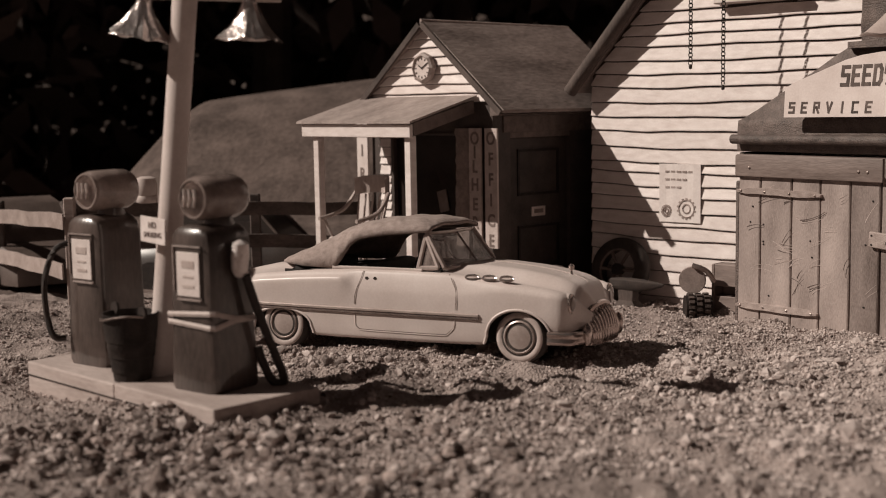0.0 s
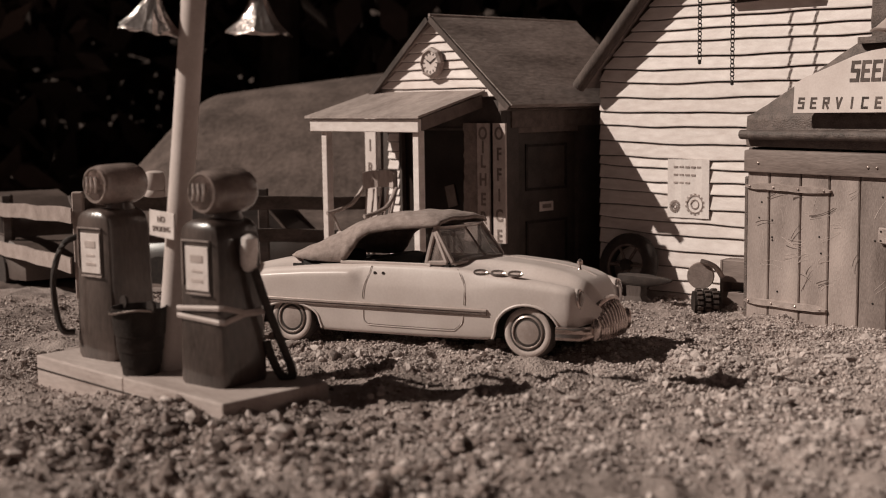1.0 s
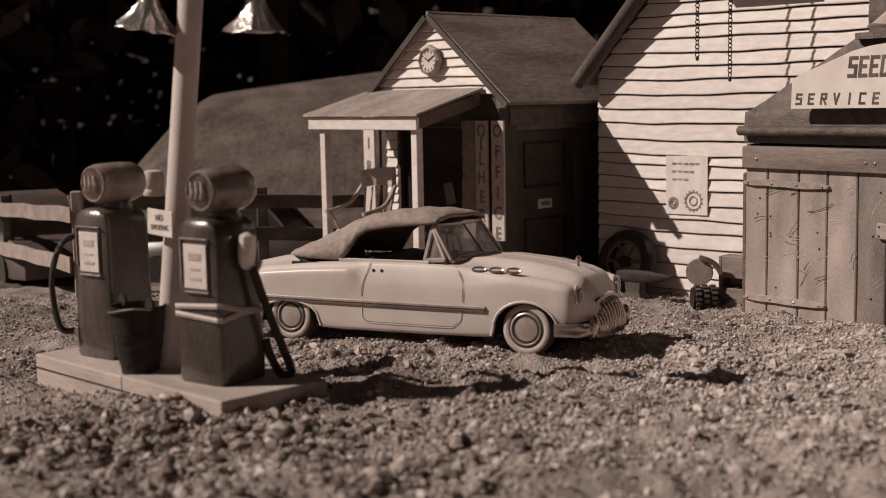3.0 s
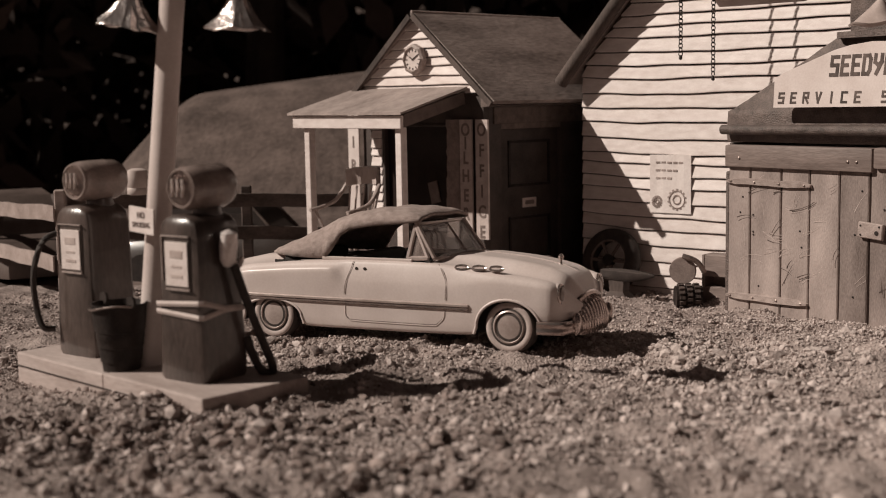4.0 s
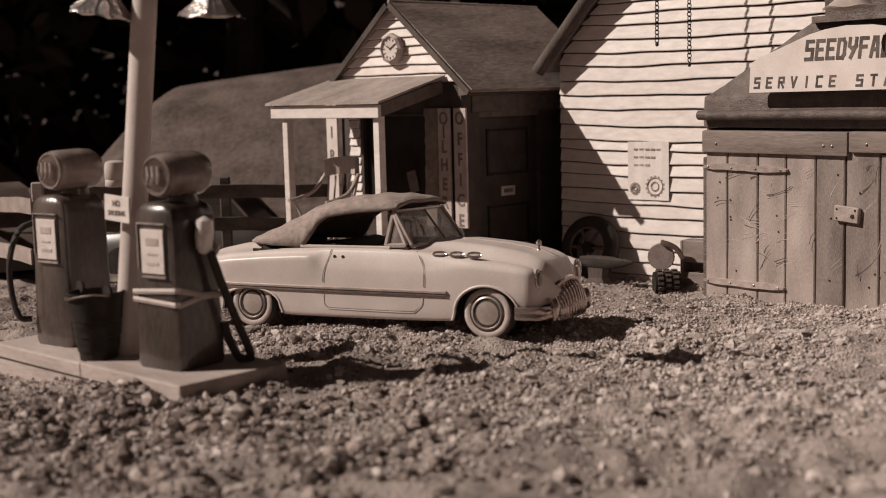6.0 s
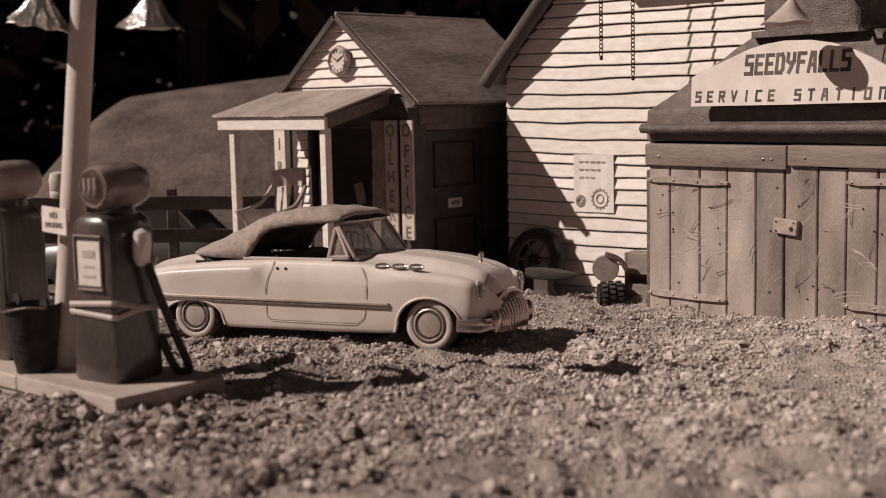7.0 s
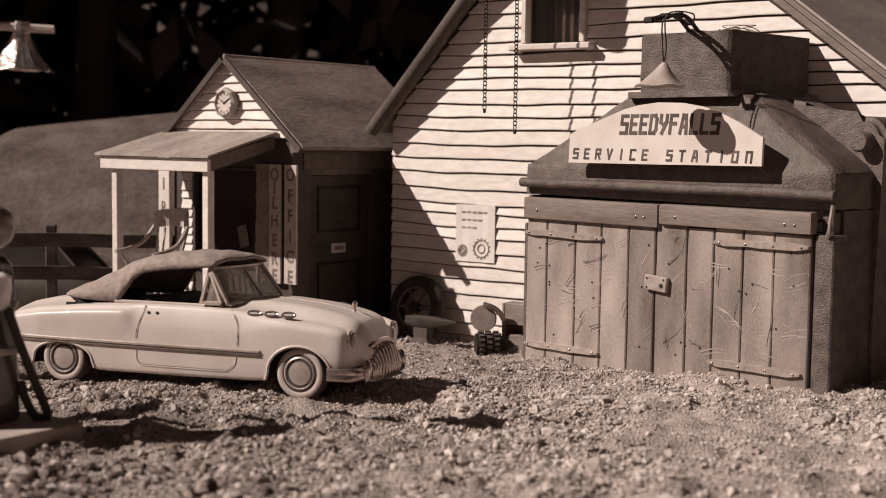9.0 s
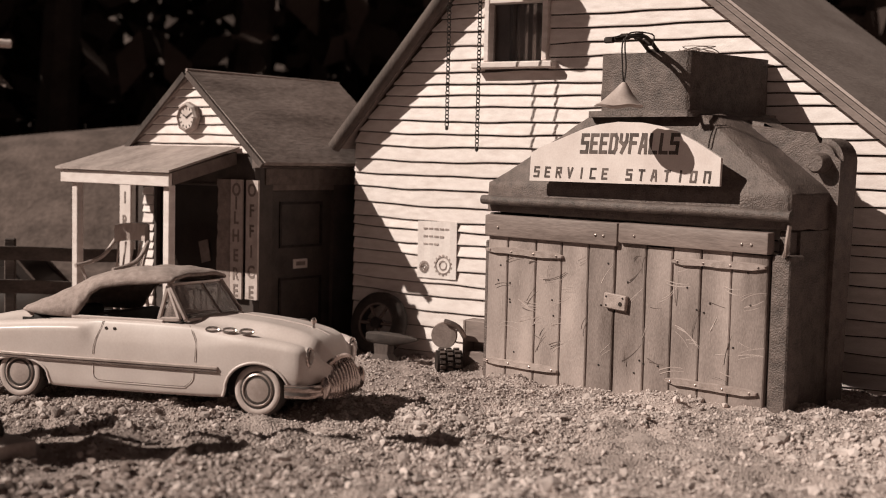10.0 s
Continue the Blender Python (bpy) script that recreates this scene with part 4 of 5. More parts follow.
for s in (-1, 1):
    bm = B()
    tube(bm, spline([(cu + s * 0.0185, cv + 0.012, cz + 0.072), (cu + s * 0.0205, cv + 0.002, cz + 0.060), (cu + s * 0.0215, cv - 0.010, cz + 0.0555), (cu + s * 0.0215, cv - 0.022, cz + 0.0535)], 5), 0.0016, 8)
    part("arm", bm, M_CHAIR, chair, smooth=True)
    bm = B()
    tube(bm, [(cu + s * 0.0165, cv - 0.014, cz + 0.040), (cu + s * 0.0212, cv - 0.018, cz + 0.054)], 0.0011, 6)
    part("arm_post", bm, M_CHAIR, chair)
    for t in (-1, 1):
        bm = B()
        tube(bm, [(cu + s * 0.0135, cv + t * 0.0135, cz + 0.037), (cu + s * 0.0175, cv + t * 0.0175, cz)], 0.0013, 6)
        part("leg", bm, M_CHAIR, chair)

# ---- cream convertible ----
CX, CY, CDEG, CZ = -0.0725, 0.7445, 26.2, -0.0060
car = place("convertible_car", CX, CY, CDEG, CZ, "cream 1950s toy convertible with a raised canvas top", "car")
# sits very slightly nose-up on the sloping soil
car.matrix_world = pose(CX, CY, CZ, 0, 0, -CDEG) @ pose(0, 0, 0, -2.3, -0.4, 0)
WB, R = 0.1397, 0.0137
AX = 0.0385
US = (-0.052, -0.050, -0.044, -0.032, -0.015, 0.010, 0.030, 0.048, 0.075, 0.098, 0.115, 0.135, 0.148, 0.157, 0.1620, 0.1655, 0.1675, 0.1695, 0.1712)
CW = (0.020, 0.0265, 0.0315, 0.0350, 0.0372, 0.0383, 0.0385, 0.0385, 0.0385, 0.0385, 0.0384, 0.0381, 0.0376, 0.0371, 0.0362, 0.0330, 0.0280, 0.0215, 0.015)
CT = (0.026, 0.0315, 0.0370, 0.0420, 0.0455, 0.0470, 0.0470, 0.0470, 0.0472, 0.0484, 0.0484, 0.0465, 0.0445, 0.0424, 0.0404, 0.0380, 0.0350, 0.0310, 0.027)
CS = (0.024, 0.0290, 0.0335, 0.0375, 0.0405, 0.0428, 0.0440, 0.0445, 0.0445, 0.0440, 0.0428, 0.0408, 0.0392, 0.0378, 0.0366, 0.0345, 0.0312, 0.0275, 0.024)
CB = (0.019, 0.0150, 0.0120, 0.0100, 0.0090, 0.0085, 0.0080, 0.0080, 0.0080, 0.0082, 0.0085, 0.0100, 0.0125, 0.0150, 0.0162, 0.0172, 0.0180, 0.0185, 0.019)
stations = np.concatenate([np.arange(-0.052, 0.155, 0.00125), np.arange(0.155, 0.1713, 0.0006)])


def smooth_interp(u, ys):
    a = np.interp(u, US, ys)
    return (np.interp(u - 0.0018, US, ys) + 2 * a + np.interp(u + 0.0018, US, ys)) / 4


def section(u):
    w, t, s, b = (float(smooth_interp(u, q)) for q in (CW, CT, CS, CB))
    h = s - b
    ease = lambda q: (lambda c: c * c * (3 - 2 * c))(min(max(q, 0.0), 1.0))
    nose = ease((u - 0.100) / 0.035)
    rear = ease((0.047 - u) / 0.010)
    door = max(0.0, 1.0 - nose - rear)
    brk = 0.88 - 0.12 * door
    crest = 0.90 - 0.05 * nose
    trough = 0.0030 * nose
    key = [(0.0, b), (0.80, b), (0.94, b + 0.0005), (0.975, b + 0.0035), (0.99, b + 0.30 * h), (1.0, b + 0.48 * h), (1.0 + 0.022 * rear, b + (brk - 0.12) * h), (0.988 + 0.030 * rear, b + brk * h), (0.945 + 0.025 * rear, b + (0.93 + 0.03 * nose) * h), (crest, s), (0.76, s + 0.15 * (t - s) - trough * 0.7), (0.62, s + 0.45 * (t - s) - trough), (0.48, s + 0.86 * (t - s)), (0.28, t - 0.0003), (0.0, t)]
    pts = spline([(0, y * w, z) for y, z in key], 5)
    return [(p.y, p.z) for p in pts]


ARCH_F, ARCH_R = (0.0172, 0.81), (0.0188, 0.47)


def in_arch(dx, z, r, flat):
    """Under 1 inside a wheel opening: an oval above the hub, flaring a little below it."""
    if z < R:
        return abs(dx) / (r + 0.35 * (R - z))
    return math.hypot(dx, (z - R) / flat) / r


bm = B()
grid = []
for u in stations:
    half = section(float(u))
    full = [(-y, z) for y, z in half] + [(y, z) for y, z in half[-2:0:-1]]
    grid.append([bm.verts.new((u, AX - 0.0005 + y, z)) for y, z in full])
k_ = len(grid[0])
# draw the skin's points near an opening onto its rim
for row in grid:
    for v in row:
        if abs(v.co.y - AX) > 0.016:
            for u0_, arch in ((WB, ARCH_F), (0.0, ARCH_R)):
                q = in_arch(v.co.x - u0_, v.co.z, *arch)
                if 0.955 < q < 1.045:
                    v.co.x = u0_ + (v.co.x - u0_) / q
                    if v.co.z > R:
                        v.co.z = R + (v.co.z - R) / q
for a, b in zip(grid, grid[1:]):
    for i in range(k_):
        j = (i + 1) % k_
        mid = (a[i].co + a[j].co + b[i].co + b[j].co) / 4
        y = abs(mid.y - AX)
        arch_f = in_arch(mid.x - WB, mid.z, *ARCH_F) < 1.0 and y > 0.016
        arch_r = in_arch(mid.x, mid.z, *ARCH_R) < 1.0 and y > 0.016
        cabin = 0.0 < mid.x < 0.094 and y < 0.0325 and mid.z > 0.030
        if not (arch_f or arch_r or cabin):
            bm.faces.new((a[i], a[j], b[j], b[i]))
bm.faces.new(grid[0])
bm.faces.new(list(reversed(grid[-1])))
body = part("body", bm, M_CAR, car, "cream painted body shell", smooth=50)
# wheel wells and cabin lining
for u in (0.0, WB):
    bm = B()
    lathe(bm, [(0.0185 if u else 0.0215, -0.0330), (0.0185 if u else 0.0215, 0.0330)], pose(u, AX, R + 0.001, 90, 0, 0), 24)
    for v in bm.verts:
        v.co.z = min(v.co.z, 0.0310 if u else 0.0250)
        v.co.z = max(v.co.z, 0.010)
    part("wheel_well", bm, M_INTERIOR, car)
bm = B()
box(bm, 0.001, 0.0925, AX - 0.0335, AX + 0.0335, 0.012, 0.020)
part("floor_pan", bm, M_INTERIOR, car)
bm = B()
for y in (AX - 0.0345, AX + 0.0335):
    box(bm, 0.0, 0.0935, y, y + 0.001, 0.012, 0.0435)
part("door_lining", bm, M_INTERIOR, car)
bm = B()
box(bm, 0.0915, 0.0945, AX - 0.0333, AX + 0.0333, 0.012, 0.0455)
part("dashboard", bm, M_INTERIOR, car)
for x in (0.008, 0.046):
    bm = B()
    box(bm, x, x + 0.022, AX - 0.029, AX + 0.029, 0.020, 0.030, 0.003, seg=2)
    box(bm, x - 0.006, x + 0.003, AX - 0.029, AX + 0.029, 0.022, 0.0475, 0.003, seg=2)
    part("bench_seat", bm, M_INTERIOR, car, smooth=True)
bm = B()
tube(bm, [(0.074 + 0.004 * math.sin(a) * 0.5, AX - 0.014 + 0.0075 * math.cos(a), 0.047 + 0.0075 * math.sin(a) * 0.86) for a in np.linspace(0, 2 * math.pi, 19)[:-1]], 0.0006, 6, closed=True)
part("steering_wheel", bm, M_INTERIOR, car)


def side_y(u, z, s=-1):
    """The body's side at a station and height."""
    half = section(u)
    zs = [p[1] for p in half]
    ys = [p[0] for p in half]
    i = min(range(len(half)), key=lambda q: abs(zs[q] - z) - ys[q] * 0.2)
    return AX - 0.0005 + s * ys[i]


def on_side(pts, out=0.0, s=-1):
    return [(u, side_y(u, z, s) + s * out, z) for u, z in pts]


for s in (-1, 1):
    # chrome strip, seams and arch lips on each flank
    bm = B()
    line = on_side([(-0.040 + 0.00317 * k, 0.0243 - 0.0006 * k / 50) for k in range(51)], 0.0003, s)
    tube(bm, line, 0.0009, 6)
    strip = part("chrome_strip", bm, M_TRIM, car, "long pale metal side strip", smooth=True)
    bm = B()
    tube(bm, [(x, y, z - 0.0017) for x, y, z in line], 0.0006, 6)
    part("lower_rib", bm, M_CHROME, strip, smooth=True)
    seams = ([(0.0503, 0.0440), (0.0497, 0.0405), (0.0478, 0.0355), (0.0466, 0.0310), (0.0462, 0.0268)],
             [(0.1005, 0.0440), (0.1032, 0.0405), (0.1055, 0.0360), (0.1058, 0.0310), (0.1056, 0.0262)],
             [(0.0466, 0.0220), (0.0466, 0.0165), (0.0482, 0.0140), (0.0520, 0.0133), (0.0740, 0.0131), (0.0970, 0.0131), (0.1010, 0.0140), (0.1045, 0.0175), (0.1050, 0.0218)])
    for k, run in enumerate(seams):
        bm = B()
        tube(bm, spline(on_side(run, 0.00002, s), 4), 0.00020, 5)
        seam = part("door_seam" if k < 2 else "panel_seam", bm, M_BOARD, car)
        bm = B()
        tube(bm, spline(on_side([(u + (0.0006 if k < 2 else 0.0), z - (0.0 if k < 2 else 0.0006)) for u, z in run], 0.00004, s), 4), 0.00028, 5)
        part("seam_edge", bm, M_CAR, seam)
    for u_, (r_, flat) in ((WB, ARCH_F), (0.0, ARCH_R)):
        bm = B()
        pts = []
        for z in (0.0095, 0.0115):
            pts.append((u_ + r_ + 0.35 * (R - z), z))
        pts += [(u_ + r_ * math.cos(a), R + r_ * flat * math.sin(a)) for a in np.linspace(0, math.pi, 22)]
        for z in (0.0115, 0.0095):
            pts.append((u_ - r_ - 0.35 * (R - z), z))
        if u_ > 0.1:
            pts = pts[3:]
        tube(bm, [(u, side_y(u, max(z, 0.012), s) - s * 0.0001, z) for u, z in pts], 0.0008, 8)
        part("arch_lip", bm, M_CAR, car, smooth=50)
    for k in range(3):
        bm = B()
        u = 0.1133 + 0.0096 * k
        y = AX - 0.0005 + s * 0.0338
        pts = [(u + 0.0037 * math.cos(a), y + s * (0.0008 - 0.0009 * math.sin(a)), 0.0420 + 0.0010 * math.sin(a) + 0.0008) for a in np.linspace(0, 2 * math.pi, 17)[:-1]]
        tube(bm, pts, 0.0007, 6, closed=True)
        port = part("porthole", bm, M_CHROME, car, "oval chrome porthole", smooth=True)
        bm = B()
        loft(bm, [[Vector(p) + Vector((0, 0, -0.0002)) for p in pts], [Vector(p) + Vector((0, 0, 0.0002)) for p in pts]])
        part("port_inset", bm, M_STRAP, port)
    for k in range(2):
        bm = B()
        y = side_y(0.0535, 0.0405, s)
        lathe(bm, [(0.0008, -0.0002), (0.0008, 0.0006)], pose(0.0530 + 0.0050 * k, y, 0.0405, 90 if s < 0 else -90, 0, 0), 8)
        part("door_button", bm, M_IRON, car)
    # headlamp
    bm = B()
    hy = AX + s * 0.0292
    lathe(bm, [(0.0034, -0.010), (0.0054, -0.003), (0.0057, 0.0), (0.0050, 0.0012)], pose(0.1638, hy, 0.0307, 0, 86, 0), 18)
    hl = part("headlamp", bm, M_CAR, car, smooth=50)
    bm = B()
    tube(bm, [(0.1650 - 0.0004 * math.sin(a), hy + 0.0046 * math.cos(a), 0.0306 + 0.0048 * math.sin(a)) for a in np.linspace(0, 2 * math.pi, 21)[:-1]], 0.0008, 6, closed=True)
    part("lamp_ring", bm, M_CHROME, hl, smooth=True)
    bm = B()
    lathe(bm, [(0.0044, 0), (0.0036, 0.0014), (0.001, 0.0021)], pose(0.1648, hy, 0.0306, 0, 86, 0), 16)
    part("lamp_lens", bm, M_GLOBE, hl, smooth=True)
    # vent window
    bm = B()
    vy = AX + s * 0.0325
    ty = AX + s * 0.0285
    tri = [(0.0812, vy, 0.0462), (0.0838, ty, 0.0632), (0.0930, vy, 0.0466)]
    for a, b in zip(tri, tri[1:] + tri[:1]):
        tube(bm, [a, b], 0.0013, 6)
    part("vent_frame", bm, M_TRIM, car, "chrome quarter-window frame", smooth=True)
    bm = B()
    loft(bm, [[Vector(p) for p in tri], [Vector(p) + Vector((0, 0.0004, 0)) for p in tri]])
    vp = part("vent_pane", bm, M_SCUFF, car)
    vp.visible_shadow = False
    bm = B()
    tube(bm, [(0.0845, ty, 0.0642), (0.0962, AX + s * 0.0318, 0.0468)], 0.0013, 6)
    part("windscreen_pillar", bm, M_TRIM, car, smooth=True)
    # belt moulding
    bm = B()
    tube(bm, [(0.030 + 0.0036 * k, AX + s * 0.0334, 0.0452) for k in range(16)], 0.0010, 6)
    part("belt_moulding", bm, M_CAR, car, smooth=True)
# windscreen
base = [(0.0955 + 0.0060 * math.cos(a * 1.15), AX + 0.0320 * math.sin(a) / math.sin(1.35), 0.0465) for a in np.linspace(-1.35, 1.35, 13)]
topl = [(0.0835 + 0.0040 * math.cos(a * 1.15), AX + 0.0285 * math.sin(a) / math.sin(1.35), 0.0642) for a in np.linspace(-1.35, 1.35, 13)]
bm = B()
tube(bm, base, 0.0010, 6)
tube(bm, topl, 0.0009, 6)
part("windscreen_frame", bm, M_TRIM, car, smooth=True)
bm = B()
loft(bm, [[Vector(p) for p in base], [Vector(p) for p in topl]], close=False)
wsg = part("windscreen", bm, M_SCUFF, car, "scuffed clear windscreen", smooth=True)
wsg.visible_shadow = False
bm = B()
tube(bm, [base[6], topl[6]], 0.0006, 6)
part("centre_bar", bm, M_CHROME, car)
# canvas top
TU = (-0.0095, -0.004, 0.010, 0.022, 0.031, 0.040, 0.050, 0.064, 0.077, 0.084, 0.0875)
TZ = (0.0478, 0.0508, 0.0565, 0.0622, 0.0664, 0.0690, 0.0712, 0.0725, 0.0721, 0.0707, 0.0690)
TH = (0.0200, 0.0260, 0.0305, 0.0318, 0.0322, 0.0318, 0.0315, 0.0310, 0.0306, 0.0300, 0.0285)
TLU = (-0.0095, 0.010, 0.031, 0.035, 0.040, 0.046, 0.060, 0.077, 0.0875)
TL = (0.0465, 0.0450, 0.0448, 0.0490, 0.0572, 0.0608, 0.0630, 0.0644, 0.0655)
bm = B()
rows = []
for u in np.linspace(-0.0095, 0.0875, 64):
    z, hw, lo = float(np.interp(u, TU, TZ)), float(np.interp(u, TU, TH)), float(np.interp(u, TLU, TL))
    ring_ = []
    for k in range(25):
        a = math.pi * k / 24
        c = math.cos(a)
        y = hw * math.copysign(abs(c) ** 0.72, c) * (1.0 + 0.045 * (1 - math.sin(a)))
        zz = lo + (z - lo) * (math.sin(a) ** 0.62)
        rib = math.exp(-((u - 0.033) / 0.0022) ** 2)
        y *= 1.0 + 0.022 * rib
        zz += 0.0003 * math.sin(u * 420 + k) * math.sin(a) + 0.0007 * rib * math.sin(a)
        ring_.append(Vector((u, AX - y, zz)))
    rows.append(ring_)
loft(bm, rows, close=False)
top = part("canvas_top", bm, M_SOFT, car, "grey felt-like raised canvas top", smooth=70)
sol = top.modifiers.new("thick", "SOLIDIFY")
sol.thickness, sol.offset = 0.0016, -1
# grille, bumpers, ornament
bm = B()
gr = [(0.1660 + 0.0040 * math.cos(a * 0.9), AX + 0.0200 * math.sin(a), 0.0212 + 0.0076 * math.cos(a)) for a in np.linspace(-1.5, 1.5, 15)]
tube(bm, gr, 0.0018, 8)
part("grille_brow", bm, M_CHROME, car, "arched chrome grille brow", smooth=True)
bm = B()
loft(bm, [[Vector((x - 0.0005, y, z)) for x, y, z in gr], [Vector((x + 0.0030, y, 0.0165)) for x, y, z in gr], [Vector((x + 0.0020, y, 0.0085)) for x, y, z in gr]], close=False)
part("grille_back", bm, M_INTERIOR, car)
for k in range(15):
    a = -1.4 + 2.8 * k / 14
    bm = B()
    x, y, zt = 0.1662 + 0.0040 * math.cos(a * 0.9), AX + 0.0190 * math.sin(a), 0.0210 + 0.0072 * math.cos(a)
    tube(bm, spline([(x, y, zt), (x + 0.0036, y, zt - 0.0048), (x + 0.0052, y, 0.0150), (x + 0.0042, y, 0.0095)], 3), 0.00110, 6)
    part("grille_bar", bm, M_CHROME, car, smooth=True)
for end, us in ((1, 0.1655), (-1, -0.0480)):
    bm = B()
    pts = [(us + end * 0.0070 * math.cos(a * 1.1) - (end * 0.0105 if abs(a) > 1.3 else 0), AX + 0.0372 * math.sin(a) / math.sin(1.45), 0.0142) for a in np.linspace(-1.45, 1.45, 19)]
    out = lambda y: math.copysign(1.0, y - AX) * min(1.0, (abs(y - AX) / 0.0372) ** 3)
    rows = [[Vector((x + end * d * (1 - abs(out(y)) * 0.6), y + out(y) * d, z + q)) for d, q in ((0.0, -0.0034), (0.0014, -0.0030), (0.0020, -0.0016), (0.0012, -0.0004), (0.0013, 0.0012), (0.0022, 0.0022), (0.0014, 0.0033), (0.0, 0.0034), (-0.0008, 0.0))] for x, y, z in pts]
    loft(bm, rows)
    bp_ = part("bumper", bm, M_CHROME, car, "chrome wrap-round bumper", smooth=50)
    for y in (-0.0245, 0.0245):
        bm = B()
        x = us + end * 0.0060
        lathe(bm, [(0.0012, -0.0050), (0.0024, -0.0030), (0.0026, 0.0030), (0.0016, 0.0055), (0.0006, 0.0062)], pose(x, AX + y, 0.0150), 10)
        part("overrider", bm, M_CHROME, bp_, smooth=True)
bm = B()
lathe(bm, [(0.0012, 0), (0.0006, 0.001), (0.0006, 0.0022), (0.0015, 0.0030), (0.0016, 0.0044), (0.0006, 0.0056)], pose(0.1540, AX, 0.0428), 10)
part("hood_ornament", bm, M_CHROME, car, smooth=True)
bm = B()
tube(bm, [(0.1000 + 0.0030 * k, AX, float(smooth_interp(0.1000 + 0.0030 * k, CT)) + 0.0001) for k in range(22)], 0.0003, 5)
part("hood_seam", bm, M_CAR, car)
# wheels
for u in (0.0, WB):
    for s in (-1, 1):
        y = AX + s * 0.0320
        wheel = B()
        mm = pose(u, y, R, 90 if s < 0 else -90, 0, 0)
        lathe(wheel, [(0.0085, -0.0045), (0.0128, -0.0042), (0.0137, -0.0028), (0.0138, 0.0), (0.0137, 0.0026), (0.0131, 0.0039), (0.0122, 0.0044)], mm, 36)
        wh = part("wheel", wheel, M_RUBBER, car, "black tyre with a pale sidewall", smooth=50)
        bm = B()
        lathe(bm, [(0.0126, 0.0042), (0.0120, 0.0047), (0.0105, 0.0048), (0.0094, 0.0043), (0.0094, 0.0030)], mm, 36)
        part("sidewall", bm, M_WALLTYRE, wh, smooth=50)
        bm = B()
        lathe(bm, [(0.0096, 0.0028), (0.0094, 0.0041), (0.0089, 0.0042), (0.0084, 0.0032)], mm, 30)
        part("rim", bm, M_SEAM, wh, smooth=50)
        bm = B()
        lathe(bm, [(0.0086, 0.0030), (0.0085, 0.0046), (0.0078, 0.0050), (0.0072, 0.0042), (0.0060, 0.0044), (0.0030, 0.0047), (0.0004, 0.0048)], mm, 30)
        part("hub_cap", bm, M_TRIM, wh, "dull chrome hub cap", smooth=50)

# ---- pump island ----
IX, IY, IDEG = -0.078, 0.5557, 45.0
ITOP = 0.0105
island = place("pump_island", IX, IY, IDEG, 0.0, "pale painted timber base under the two petrol pumps", "platform")
for a, b, t, k in ((-0.127, -0.052, 0.0, 0), (-0.0516, 0.0206, 0.0003, 1)):
    bm = B()
    box(bm, a, b, -0.0125, 0.040, -0.012, ITOP + t, 0.0009, seg=2)
    part("slab", bm, M_KERB, island)
bm = B()
box(bm, -0.1275, 0.0211, -0.0129, -0.0124, 0.0040, 0.0046)
part("seam", bm, M_SEAM, island)


